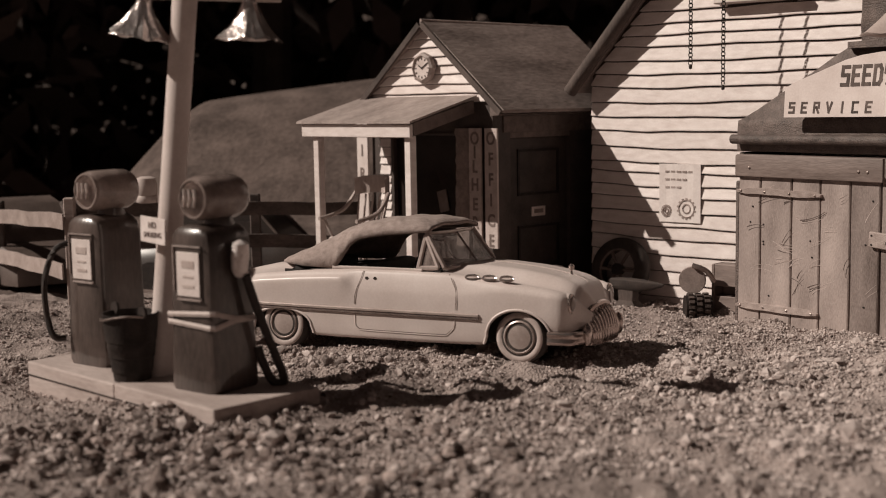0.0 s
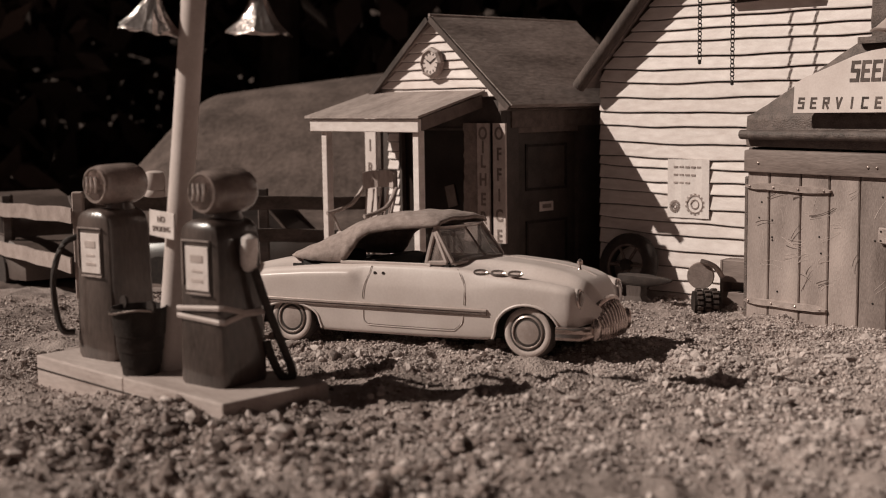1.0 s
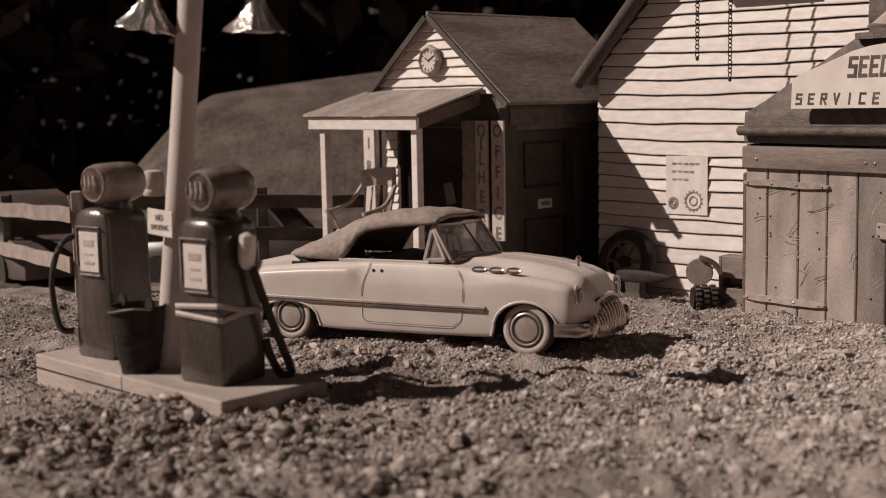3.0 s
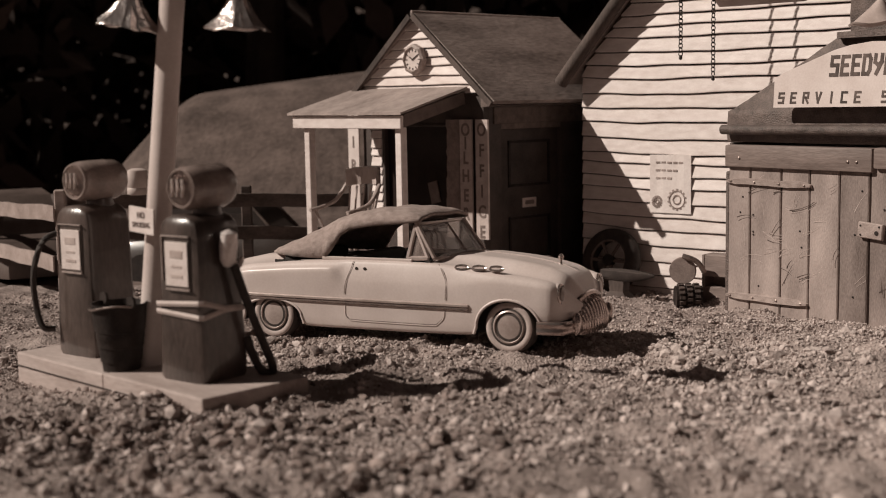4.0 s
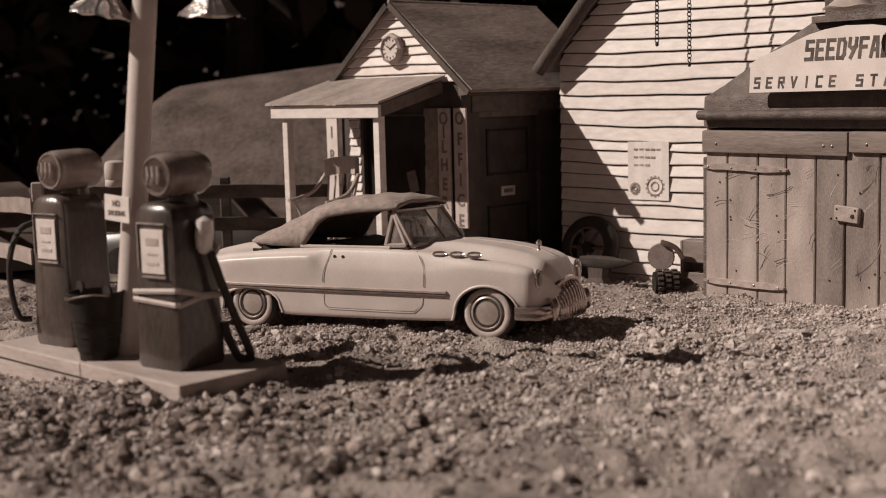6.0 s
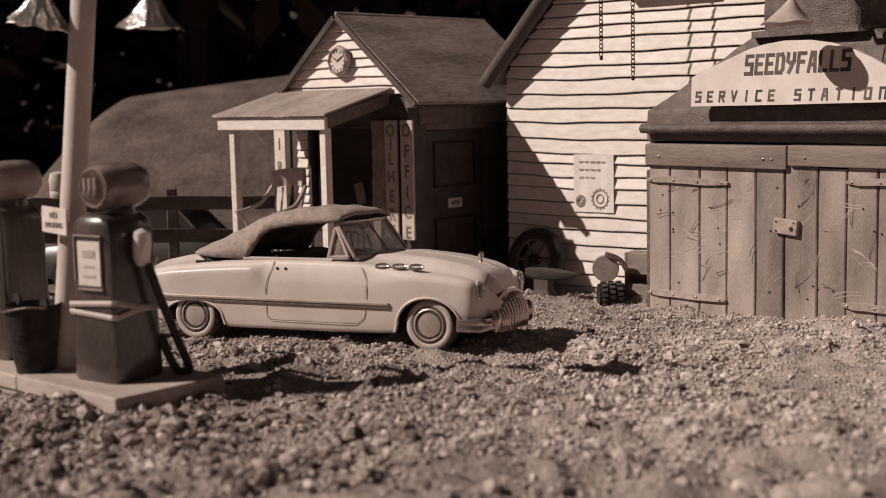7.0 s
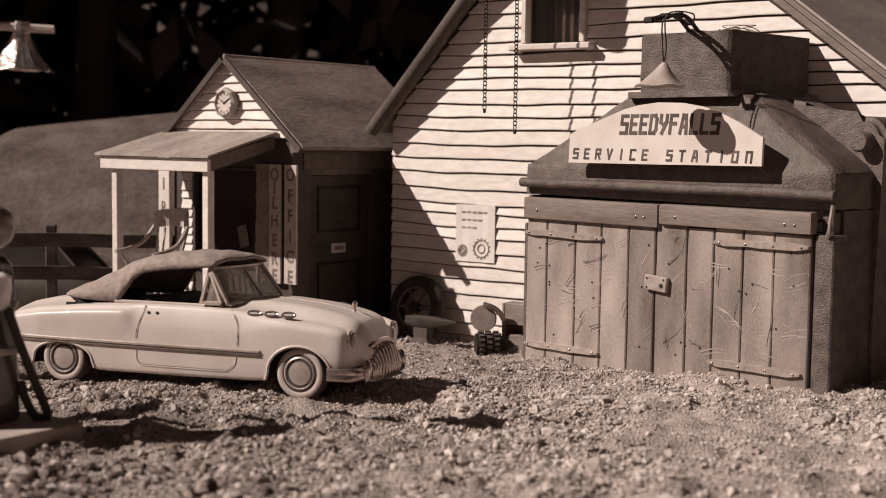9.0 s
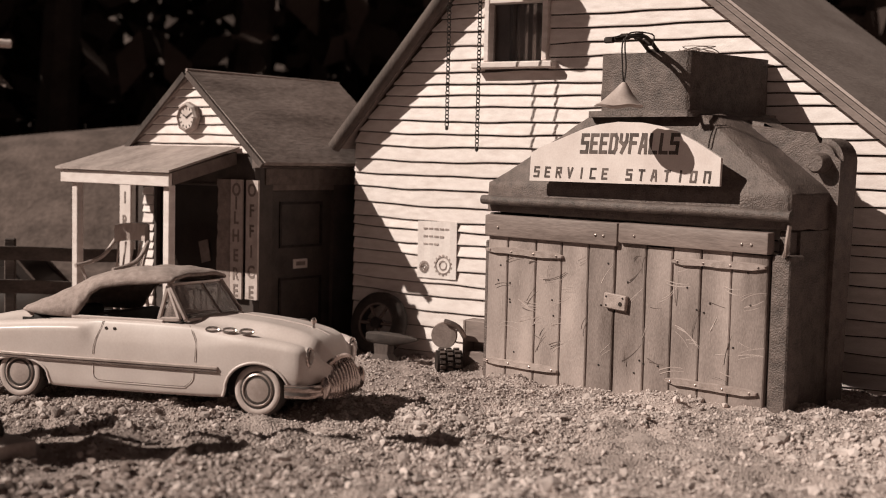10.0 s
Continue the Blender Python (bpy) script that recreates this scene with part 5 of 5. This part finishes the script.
def pump(off, group):
    p = place("petrol_pump", IX, IY, IDEG, 0.0, "dark enamel toy petrol pump with a round glass globe", "petrol pump", group)
    c = Vector((off - 0.0135, 0.0130, 0))
    p.matrix_world = pose(IX, IY, 0, 0, 0, -IDEG) @ pose(c.x, c.y, 0, 0, 0, 8) @ pose(-c.x, -c.y, 0)
    x0, x1, y0, y1 = off - 0.0268, off - 0.0002, 0.0, 0.0265
    bm = B()
    rows = []
    zs = [(ITOP, 0.0010), (ITOP + 0.002, 0.0), (0.020, 0.0), (0.046, 0.0012), (0.0700, 0.0016), (0.0745, 0.0024), (0.0770, 0.0046), (0.0782, 0.0075), (0.0786, 0.0105)]
    for z, i in zs:
        c = 0.0028
        a, b, d, e = x0 + i, x1 - i, y0 + i * 0.25, y1 - i * 0.4
        rows.append([Vector(q) for q in ((a + c, d, z), (b - c, d, z), (b - c * 0.3, d + c * 0.3, z), (b, d + c, z), (b, e - c, z), (b - c, e, z), (a + c, e, z), (a, e - c, z), (a, d + c, z), (a + c * 0.3, d + c * 0.3, z))])
    loft(bm, rows)
    part("cabinet", bm, M_PUMP, p, "scuffed dark enamel cabinet", smooth=35)
    cx = (x0 + x1) / 2
    bm = B()
    box(bm, cx - 0.0080, cx + 0.0080, -0.0004, 0.0012, 0.0482, 0.0705, 0.0004)
    fr = part("dial_frame", bm, M_PUMP, p)
    for a, b, c, d in ((cx - 0.0080, cx + 0.0080, 0.0700, 0.0705), (cx - 0.0080, cx - 0.0076, 0.0520, 0.0698), (cx - 0.0060, cx + 0.0078, 0.0484, 0.0491)):
        bm = B()
        box(bm, a, b, -0.0012, -0.0005, c, d)
        part("worn_edge", bm, M_STRAP, fr)
    bm = B()
    box(bm, cx - 0.0062, cx + 0.0072, -0.0009, -0.0005, 0.0500, 0.0680, 0.0002)
    dl = part("dial", bm, M_PAPER, p, "pale price dial with dark print")
    for z0, z1, w in ((0.0615, 0.0645, 0.0036), (0.0575, 0.0584, 0.0030), (0.0535, 0.0547, 0.0034)):
        bm = B()
        box(bm, cx + 0.0007 - w, cx + 0.0007 + w, -0.0011, -0.0009, z0, z1)
        part("print_bar", bm, M_PRINT, dl)
    bm = B()
    lathe(bm, [(0.0060, 0.0762), (0.0064, 0.0782), (0.0055, 0.0810)], pose(cx + 0.001, 0.0165, 0), 16)
    part("globe_collar", bm, M_PUMP, p, smooth=True)
    bm = B()
    mm = pose(cx + 0.001, 0.0035, 0.0892, -90, 0, 0)
    lathe(bm, [(0.0060, -0.0008), (0.0082, 0.0), (0.0089, 0.0016), (0.0092, 0.007), (0.0093, 0.015), (0.0090, 0.0205), (0.0078, 0.0232), (0.0050, 0.0242)], mm, 28)
    part("globe", bm, M_GLOBE, p, "dull cylindrical globe", smooth=40)
    bm = B()
    tube(bm, [(cx + 0.001 + 0.0076 * math.cos(a), 0.0030, 0.0892 + 0.0076 * math.sin(a)) for a in np.linspace(0, 2 * math.pi, 25)[:-1]], 0.0007, 6, closed=True)
    part("globe_rim", bm, M_GLOBE, p, smooth=True)
    bm = B()
    lathe(bm, [(0.0070, 0.0006), (0.0066, -0.0010), (0.0040, -0.0017), (0.0004, -0.0019)], mm, 24)
    part("globe_face", bm, M_LENS, p, "moulded glass face behind pale strokes for its highlights", smooth=True)
    # three pale curved strokes model the bright highlight on the glass
    bm = B()
    for k in range(3):
        tube(bm, spline([(cx - 0.0030 + 0.0030 * k, 0.0014, 0.0860), (cx - 0.0018 + 0.0030 * k, 0.0010, 0.0895), (cx - 0.0026 + 0.0030 * k, 0.0014, 0.0930)], 4), 0.0006, 5)
    part("emblem", bm, M_POLE, p, smooth=True)
    return p, x0, x1


pump_a, ax0, ax1 = pump(-0.0835, "petrol pumps")
pump_b, bx0, bx1 = pump(0.0, "petrol pumps")
bm = B()
tube(bm, spline([(ax0 - 0.0006, 0.006, 0.066), (ax0 - 0.004, -0.002, 0.062), (ax0 - 0.0068, -0.006, 0.048), (ax0 - 0.0060, -0.006, 0.032), (ax0 - 0.0030, -0.005, 0.023), (ax0 + 0.0004, -0.001, 0.022)], 5), 0.0014, 8)
part("hose", bm, M_RUBBER, pump_a, "black rubber hose", smooth=True)
# nozzle, hose and a cord round the near pump
bm = B()
lathe(bm, [(0.0006, 0.006), (0.0026, 0.0045), (0.0030, 0.0), (0.0026, -0.005), (0.0014, -0.0072), (0.0005, -0.0076)], pose(bx1 + 0.0036, 0.0125, 0.0660, 0, 6, 0) @ Matrix.Diagonal((1.2, 1.35, 1.15, 1)), 12)
noz = part("nozzle", bm, M_NOZZLE, pump_b, "dull metal nozzle", smooth=True)
bm = B()
tube(bm, spline([(bx1 + 0.0026, 0.0152, 0.0600), (bx1 + 0.0030, 0.0180, 0.0570), (bx1 + 0.0030, 0.0195, 0.0585), (bx1 + 0.003, 0.0205, 0.0602)], 4), 0.0011, 6)
part("nozzle_guard", bm, M_NOZZLE, noz, smooth=True)
bm = B()
tube(bm, spline([(bx1 + 0.0032, 0.0155, 0.0580), (bx1 + 0.0045, 0.0200, 0.0440), (bx1 + 0.0060, 0.0260, 0.0280), (bx1 + 0.0085, 0.0300, 0.0150), (bx1 + 0.0080, 0.0300, 0.0117), (bx1 + 0.0055, 0.0270, 0.0125), (bx1 + 0.0020, 0.0250, 0.0200), (bx1 + 0.0004, 0.0240, 0.0270)], 6), 0.0018, 10)
part("hose", bm, M_RUBBER, pump_b, "black rubber hose", smooth=True)
bm = B()
for pts in ([(bx0 + 0.0, 0.001, 0.0420), (bx0 + 0.0008, -0.0007, 0.0421), (bx1 - 0.0010, -0.0007, 0.0438), (bx1 + 0.0004, 0.001, 0.0437), (bx1 + 0.0007, 0.012, 0.0405), (bx1 + 0.0006, 0.0262, 0.0395)], [(bx0 + 0.0, 0.001, 0.0395), (bx0 + 0.0008, -0.0007, 0.0392), (bx1 - 0.0010, -0.0007, 0.0380), (bx1 + 0.0004, 0.001, 0.0378), (bx1 + 0.0007, 0.012, 0.0398), (bx1 + 0.0006, 0.0262, 0.0393)]):
    rows = [[Vector(p) + Vector((0, 0, -0.0011)), Vector(p) + Vector((0.0003, -0.0004, 0)), Vector(p) + Vector((0, 0, 0.0011)), Vector(p) + Vector((-0.0003, 0.0004, 0))] for p in pts]
    loft(bm, rows)
part("rubber_band", bm, M_WALLTYRE, pump_b, "pale rubber band stretched round the cabinet")

# pail hung before the far pump
pail = place("fire_pail", IX, IY, IDEG, 0.0, "small black ribbed pail with a wire handle by the pump", "bucket")
pu, pv = -0.0535, -0.0020
bm = B()
lathe(bm, [(0.0004, ITOP + 0.0008), (0.0078, ITOP), (0.0082, ITOP + 0.004), (0.0088, ITOP + 0.0100), (0.0097, ITOP + 0.0104), (0.0098, ITOP + 0.0134), (0.0101, ITOP + 0.0138), (0.0102, ITOP + 0.0168), (0.0106, ITOP + 0.0172), (0.0116, ITOP + 0.0275), (0.0120, ITOP + 0.0290), (0.0113, ITOP + 0.0290), (0.0086, ITOP + 0.004), (0.0004, ITOP + 0.0030)], pose(pu, pv, 0), 24)
part("pail_body", bm, M_IRON, pail, smooth=35)
bm = B()
tube(bm, spline([(pu - 0.0120, pv, ITOP + 0.0275), (pu - 0.0100, pv - 0.0075, ITOP + 0.0265), (pu, pv - 0.0128, ITOP + 0.0272), (pu + 0.0098, pv - 0.0070, ITOP + 0.0290), (pu + 0.0120, pv, ITOP + 0.0280)], 5), 0.0005, 6)
part("handle", bm, M_STEEL, pail, smooth=True)
for s in (-1, 1):
    bm = B()
    lathe(bm, [(0.0028, 0), (0.0028, 0.0012)], pose(pu + s * 0.0108, pv, ITOP + 0.0300, 90, 0, 0), 12)
    part("ear", bm, M_IRON, pail)

# lamp post with two foil shades
post = place("lamp_post", 0, 0, 0, 0.0, "pale round lamp post with two crumpled foil shades", "lamp post")
pb, pt = Vector((-0.1070, 0.600, ITOP)), Vector((-0.0888, 0.600, 0.186))
bm = B()
tube(bm, [pb + (pt - pb) * k / 6 for k in range(7)], 0.0055, 18, 0.0053)
part("pole", bm, M_POLE, post, "pale painted wooden pole", smooth=40)
bm = B()
tube(bm, [(-0.1260, 0.600, 0.1735), (-0.0500, 0.600, 0.1705)], 0.0018, 8)
part("cross_arm", bm, M_POLE, post, smooth=True)
frng = random.Random(21)
for cx, cz, tiltd in ((-0.1100, 0.1550, 9), (-0.0638, 0.1535, 2)):
    bm = B()
    prof = [(0.0024, 0.0200), (0.0030, 0.0175), (0.0032, 0.0150), (0.0052, 0.0105), (0.0085, 0.0050), (0.0125, 0.0012), (0.0132, 0.0), (0.0122, 0.0008), (0.0080, 0.0048), (0.0046, 0.0102), (0.0016, 0.0148)]
    n_ = 20
    jj = [frng.uniform(0.90, 1.10) for i in range(n_)]
    hh = [frng.uniform(-0.0010, 0.0010) for i in range(n_)]
    mm = pose(cx, 0.600, cz, 0, tiltd, 0)
    loft(bm, [[mm @ Vector((r * jj[(i + k // 3) % n_] * math.cos(2 * math.pi * i / n_), r * jj[(i + k // 3) % n_] * math.sin(2 * math.pi * i / n_), h + (hh[i] if 0.0005 < r - 0.008 else 0))) for i in range(n_)] for k, (r, h) in enumerate(prof)])
    part("foil_shade", bm, M_FOIL, post, "bell-shaped crumpled foil shade", smooth=25)

nosm = place("no_smoking_sign", IX, IY, IDEG, 0.0, "small white card reading NO SMOKING on the pole", "sign")
bm = B()
box(bm, -0.0094, 0.0094, -0.0004, 0.0004, -0.0055, 0.0055, 0.0002, m=pose(-0.0432, 0.0046, 0.0745, 0, 3, 0))
part("card", bm, M_PAPER, nosm)
lettering("NO", 0.0026, M_FADED, nosm, upright(-0.0432, 0.0041, 0.0756), bold=0.00008)
lettering("SMOKING", 0.0023, M_FADED, nosm, upright(-0.0432, 0.0041, 0.0716), squeeze=0.86, spacing=1.12)

# ---- clutter by the house wall ----
tyre = place("old_tyre", HX, HY, HDEG, 0.0, "old black tyre on a spoked rim leaning on the boards", "tyre")
mm = pose(-0.0180, -0.0130, 0.0045, 76, 0, 0)
bm = B()
lathe(bm, [(0.0150, -0.0050), (0.0205, -0.0052), (0.0232, -0.0030), (0.0236, 0.0), (0.0232, 0.0030), (0.0205, 0.0052), (0.0150, 0.0050), (0.0140, 0.0), (0.0150, -0.0050)], mm, 36, caps=False)
part("tread", bm, M_RUBBER, tyre, smooth=50)
bm = B()
tube(bm, [mm @ Vector((0.0150 * math.cos(a), 0.0150 * math.sin(a), 0.0035)) for a in np.linspace(0, 2 * math.pi, 31)[:-1]], 0.0013, 6, closed=True)
part("rim", bm, M_BOARD, tyre, "dull grey rim", smooth=True)
for k in range(6):
    bm = B()
    a = 2 * math.pi * k / 6
    tube(bm, [mm @ Vector((0.003 * math.cos(a), 0.003 * math.sin(a), 0.003)), mm @ Vector((0.0150 * math.cos(a), 0.0150 * math.sin(a), 0.003))], 0.0013, 6)
    part("spoke", bm, M_BOARD, tyre)
bm = B()
lathe(bm, [(0.004, 0.0), (0.0045, 0.005), (0.002, 0.006)], mm, 14)
part("hub", bm, M_IRON, tyre, smooth=True)

anvil = place("anvil", HX, HY, HDEG, 0.0, "small rusty anvil standing on the soil", "anvil")
az = -0.0185
bm = B()
rows = []
for u, w, h0, h1 in ((-0.0015, 0.0045, az + 0.016, az + 0.0225), (0.0100, 0.0050, az + 0.0145, az + 0.0228), (0.0215, 0.0046, az + 0.0150, az + 0.0226), (0.0245, 0.0040, az + 0.0155, az + 0.0222), (0.0320, 0.0026, az + 0.0170, az + 0.0218), (0.0390, 0.0006, az + 0.0195, az + 0.0208)):
    rows.append([Vector((u, -0.047 + w * a, h0 + (h1 - h0) * b)) for a, b in ((-1, 0.3), (-1, 0.9), (-0.8, 1), (0.8, 1), (1, 0.9), (1, 0.3), (0.6, 0), (-0.6, 0))])
loft(bm, rows)
part("anvil_top", bm, M_RUST, anvil, smooth=40)
bm = B()
loft(bm, [[Vector((0.0110 + a * w, -0.047 + b * d, z)) for a, b in ((-1, -1), (1, -1), (1, 1), (-1, 1))] for w, d, z in ((0.0100, 0.006, az - 0.004), (0.0095, 0.006, az + 0.003), (0.0055, 0.0038, az + 0.008), (0.0060, 0.0040, az + 0.0150))])
part("anvil_foot", bm, M_BARK, anvil)

grinder = place("grindstone", HX, HY, HDEG, 0.0, "small grindstone with a toothed drum and a wooden box", "grinder")
gzz = -0.0165
bm = B()
lathe(bm, [(0.0022, -0.0022), (0.0086, -0.0022), (0.0090, 0.0), (0.0086, 0.0022), (0.0022, 0.0022)], pose(0.0640, -0.0520, gzz + 0.0245, 90, 0, 20), 24)
part("stone_wheel", bm, M_OLDPAPER, grinder, "pale stone wheel", smooth=40)
bm = B()
lathe(bm, [(0.001, -0.0085), (0.0080, -0.0085), (0.0080, 0.0085), (0.001, 0.0085)], pose(0.0705, -0.0560, gzz + 0.0075, 90, 0, -50), 20)
drum = part("drum", bm, M_IRON, grinder)
for k in range(16):
    for j in (-1, 0, 1):
        bm = B()
        box(bm, 0.0078, 0.0096, -0.0010, 0.0010, j * 0.005 - 0.0017, j * 0.005 + 0.0017, m=pose(0.0705, -0.0560, gzz + 0.0075, 90, 0, -50) @ pose(0, 0, 0, 0, 0, 22.5 * k + 9 * j))
        part("tooth", bm, M_BARK, drum)
bm = B()
for x0, x1, z0, z1 in ((0.0735, 0.0757, 0.0120, 0.0350), (0.0757, 0.1000, 0.0328, 0.0350), (0.0757, 0.1000, 0.0120, 0.0142)):
    box(bm, x0, x1, -0.0440, -0.0300, gzz + z0 - 0.012, gzz + z1, 0.0004)
part("box_frame", bm, M_BEAM, grinder, "open brown wooden box")
# pale panel stands for light falling into the box
bm = B()
box(bm, 0.0757, 0.1000, -0.0325, -0.0302, gzz + 0.0022, gzz + 0.0328)
part("box_back", bm, M_SUNLIT_WOOD, grinder)
bm = B()
tube(bm, spline([(0.0660, -0.0550, gzz + 0.0345), (0.0720, -0.054, gzz + 0.0330), (0.0760, -0.052, gzz + 0.0300), (0.0790, -0.05, gzz + 0.0240)], 4), 0.0018, 8)
part("crank", bm, M_STEEL, grinder, smooth=True)

# ---- fence and parked toy cars behind ----
fence = place("fence", 0, 0, 0, 0.0, "weathered two-rail timber fence behind the pumps", "fence")
for a, b, h in (((-0.3855, 1.16, 0.0375), (-0.2570, 0.975, 0.0460), 0.0056), ((-0.3855, 1.16, 0.0055), (-0.2590, 0.975, 0.0095), 0.0056), ((-0.258, 0.992, 0.0525), (0.030, 1.120, 0.0400), 0.0052), ((-0.258, 0.992, 0.0300), (0.030, 1.120, 0.0110), 0.0052)):
    a, b = Vector(a), Vector(b)
    bm = B()
    rows = []
    for k in range(9):
        p = a + (b - a) * k / 8 + Vector((0, 0, 0.0006 * math.sin(k * 2.1)))
        rows.append([p + Vector((0, -0.002, -h)), p + Vector((0, -0.002, h)), p + Vector((0, 0.002, h)), p + Vector((0, 0.002, -h))])
    loft(bm, rows)
    # left rails take the paler tone for the sun on them
    part("rail", bm, M_SUNLIT_WOOD if a.x < -0.3 else M_FENCE, fence)
for x, y, h in ((-0.2560, 0.984, 0.062), (-0.2470, 0.986, 0.050), (-0.36, 1.135, 0.050), (-0.13, 1.052, 0.058), (-0.01, 1.106, 0.056)):
    bm = B()
    w = 0.0026 if h == 0.050 and y < 1 else 0.0040
    box(bm, x - w, x + w, y + 0.0022, y + 0.0090, float(ground_z(x, y)) - 0.01, h, 0.0008)
    # one post is pale too, as if sunlit
    part("post", bm, M_SUNLIT_WOOD if x == -0.2560 else M_FENCE, fence)


def toy_car(x, y, deg, s, material, label, roof):
    c = place("parked_car", x, y, deg, float(ground_z(x, y)), label, "car", "parked toy cars")
    bm = B()
    rows = []
    for u, w, t in ((-0.10, 0.030, 0.028), (-0.085, 0.036, 0.036), (-0.03, 0.038, 0.040), (0.04, 0.038, 0.040), (0.09, 0.035, 0.036), (0.105, 0.028, 0.026)):
        rows.append([Vector((u * s, q * w * s, z * s)) for q, z in ((-1, 0.010), (-1, t * 0.8), (-0.85, t), (0.85, t), (1, t * 0.8), (1, 0.010))])
    loft(bm, rows)
    part("body", bm, material, c, smooth=40)
    bm = B()
    loft(bm, [[Vector((u * s, q * 0.030 * s, z * s)) for q in (-1, 1)] + [Vector((u * s, q * 0.026 * s, z2 * s)) for q in (1, -1)] for u, z, z2 in ((-0.075, 0.036, 0.039), (-0.045, 0.038, 0.066), (-0.01, 0.038, 0.072), (0.025, 0.038, 0.068), (0.052, 0.038, 0.041))])
    cab = part("cabin", bm, roof, c, smooth=60)
    for q in (-1, 1):
        bm = B()
        loft(bm, [[Vector((u * s, q * (0.0308 - 0.0035 * k) * s, z * s)) for u, z in ((-0.040, 0.042), (0.038, 0.042), (0.022, 0.060), (-0.034, 0.060))] for k in (0, 1)])
        for v in bm.verts:
            v.co.y -= q * 0.11 * max(0.0, v.co.z - 0.042 * s)
        part("side_window", bm, M_TOYDARK, cab)
    for q in (-1, 1):
        bm = B()
        tube(bm, [(0.053 * s, q * 0.029 * s, 0.040 * s), (0.027 * s, q * 0.0265 * s, 0.068 * s)], 0.0016 * s, 6)
        part("windscreen_pillar", bm, M_TOYLIGHT, c)
    for u in (-0.065, 0.065):
        for q in (-1, 1):
            bm = B()
            lathe(bm, [(0.002, -0.005 * s), (0.014 * s, -0.005 * s), (0.014 * s, 0.005 * s), (0.002, 0.005 * s)], pose(u * s, q * 0.033 * s, 0.013 * s, 90, 0, 0), 18)
            part("wheel", bm, M_RUBBER, c)
    return c


toy_car(-0.155, 1.135, 12, 1.0, M_TOYDARK, "dark parked toy car behind the fence", M_TOYDARK)
toy_car(-0.365, 1.215, 60, 1.08, M_TOYLIGHT, "dull pale parked toy car behind the fence", M_TOYLIGHT)
tin = place("tin_can", -0.2055, 1.0165, 0, 0.0553, "small pale tin can standing on the fence rail", "can")
bm = B()
lathe(bm, [(0.0072, 0.0), (0.0078, 0.0008), (0.0078, 0.0050), (0.0074, 0.0056), (0.0078, 0.0062), (0.0080, 0.0140), (0.0070, 0.0185), (0.0040, 0.0198)], None, 20)
part("can_body", bm, M_POLE, tin, smooth=40)

# ---- woods in shade beyond the bank ----
wr = np.random.RandomState(8)


def foliage(name, n, box_, size, seed, label):
    r = np.random.RandomState(seed)
    c = np.stack([r.uniform(*box_[k], n) for k in range(3)], -1)
    keep = vnoise(c[:, 0] * 1.0, c[:, 2] * 1.0 + c[:, 1] * 0.7, 0.35, 31) > r.uniform(0.15, 0.6, n)
    c = c[keep]
    n = len(c)
    a, b = r.normal(size=(n, 3)), r.normal(size=(n, 3))
    a /= np.linalg.norm(a, axis=1)[:, None]
    b -= a * (a * b).sum(1)[:, None]
    b /= np.linalg.norm(b, axis=1)[:, None]
    s = size * r.uniform(0.5, 1.4, (n, 1))
    v = np.stack([c - a * s, c + b * s * 0.45, c + a * s, c - b * s * 0.45], 1).reshape(-1, 3)
    f = np.arange(n * 4).reshape(-1, 4)
    me = bpy.data.meshes.new(name)
    me.from_pydata(v, [], f)
    me.materials.append(M_LEAF)
    return tagged(new(name, me), label, "woods", kind="stuff")


foliage("woods", 90000, ((-5.5, 3.0), (2.6, 4.6), (0.0, 3.2)), 0.06, 5, "dense dark leaves of shaded woods beyond the bank")
foliage("thicket", 12000, ((-3.4, -0.62), (1.9, 2.5), (-0.05, 1.5)), 0.045, 9, "dark tangled thicket at the foot of the woods")
foliage("woods_edge", 9000, ((-6.0, -1.4), (2.0, 2.9), (0.0, 1.9)), 0.05, 6, "dark undergrowth at the edge of the woods")
for k in range(11):
    x, y = -2.6 + 0.44 * k + wr.uniform(-0.12, 0.12), 2.5 + wr.uniform(-0.1, 0.5)
    t = tagged(new("tree"), "slim dark tree trunk with bare side limbs", "tree", "woodland trees")
    t.location = (x, y, float(ground_z(x, y)) - 0.02)
    bm = B()
    tube(bm, spline([(0, 0, 0), (wr.uniform(-0.06, 0.06), 0, 0.9), (wr.uniform(-0.15, 0.15), 0.05, 2.6)], 5), 0.045, 8, 0.018)
    part("trunk", bm, M_TRUNK, t, smooth=True)
    for j in range(5):
        bm = B()
        z = wr.uniform(0.2, 1.5)
        s = wr.choice((-1, 1))
        tube(bm, spline([(0, 0, z), (s * wr.uniform(0.1, 0.25), -0.05, z + wr.uniform(0.0, 0.15)), (s * wr.uniform(0.3, 0.6), -0.1, z + wr.uniform(-0.1, 0.4))], 4), 0.012, 5, 0.003)
        part("limb", bm, M_TRUNK, t)

# wooded hillside closing the view
hx = np.linspace(-14, 12, 90)
hz = np.linspace(0, 6.5, 24)
hv = [(float(x), float(5.2 + 0.35 * z + 0.8 * (vnoise(x, z, 0.7, 41) - 0.5)), float(z)) for z in hz for x in hx]
hf = [(j * 90 + i, j * 90 + i + 1, (j + 1) * 90 + i + 1, (j + 1) * 90 + i) for j in range(23) for i in range(89)]
me = bpy.data.meshes.new("backdrop")
me.from_pydata(hv, [], hf)
me.materials.append(M_LEAF)
tagged(new("backdrop", me), "dark wooded hillside far behind", "hillside", kind="structure")
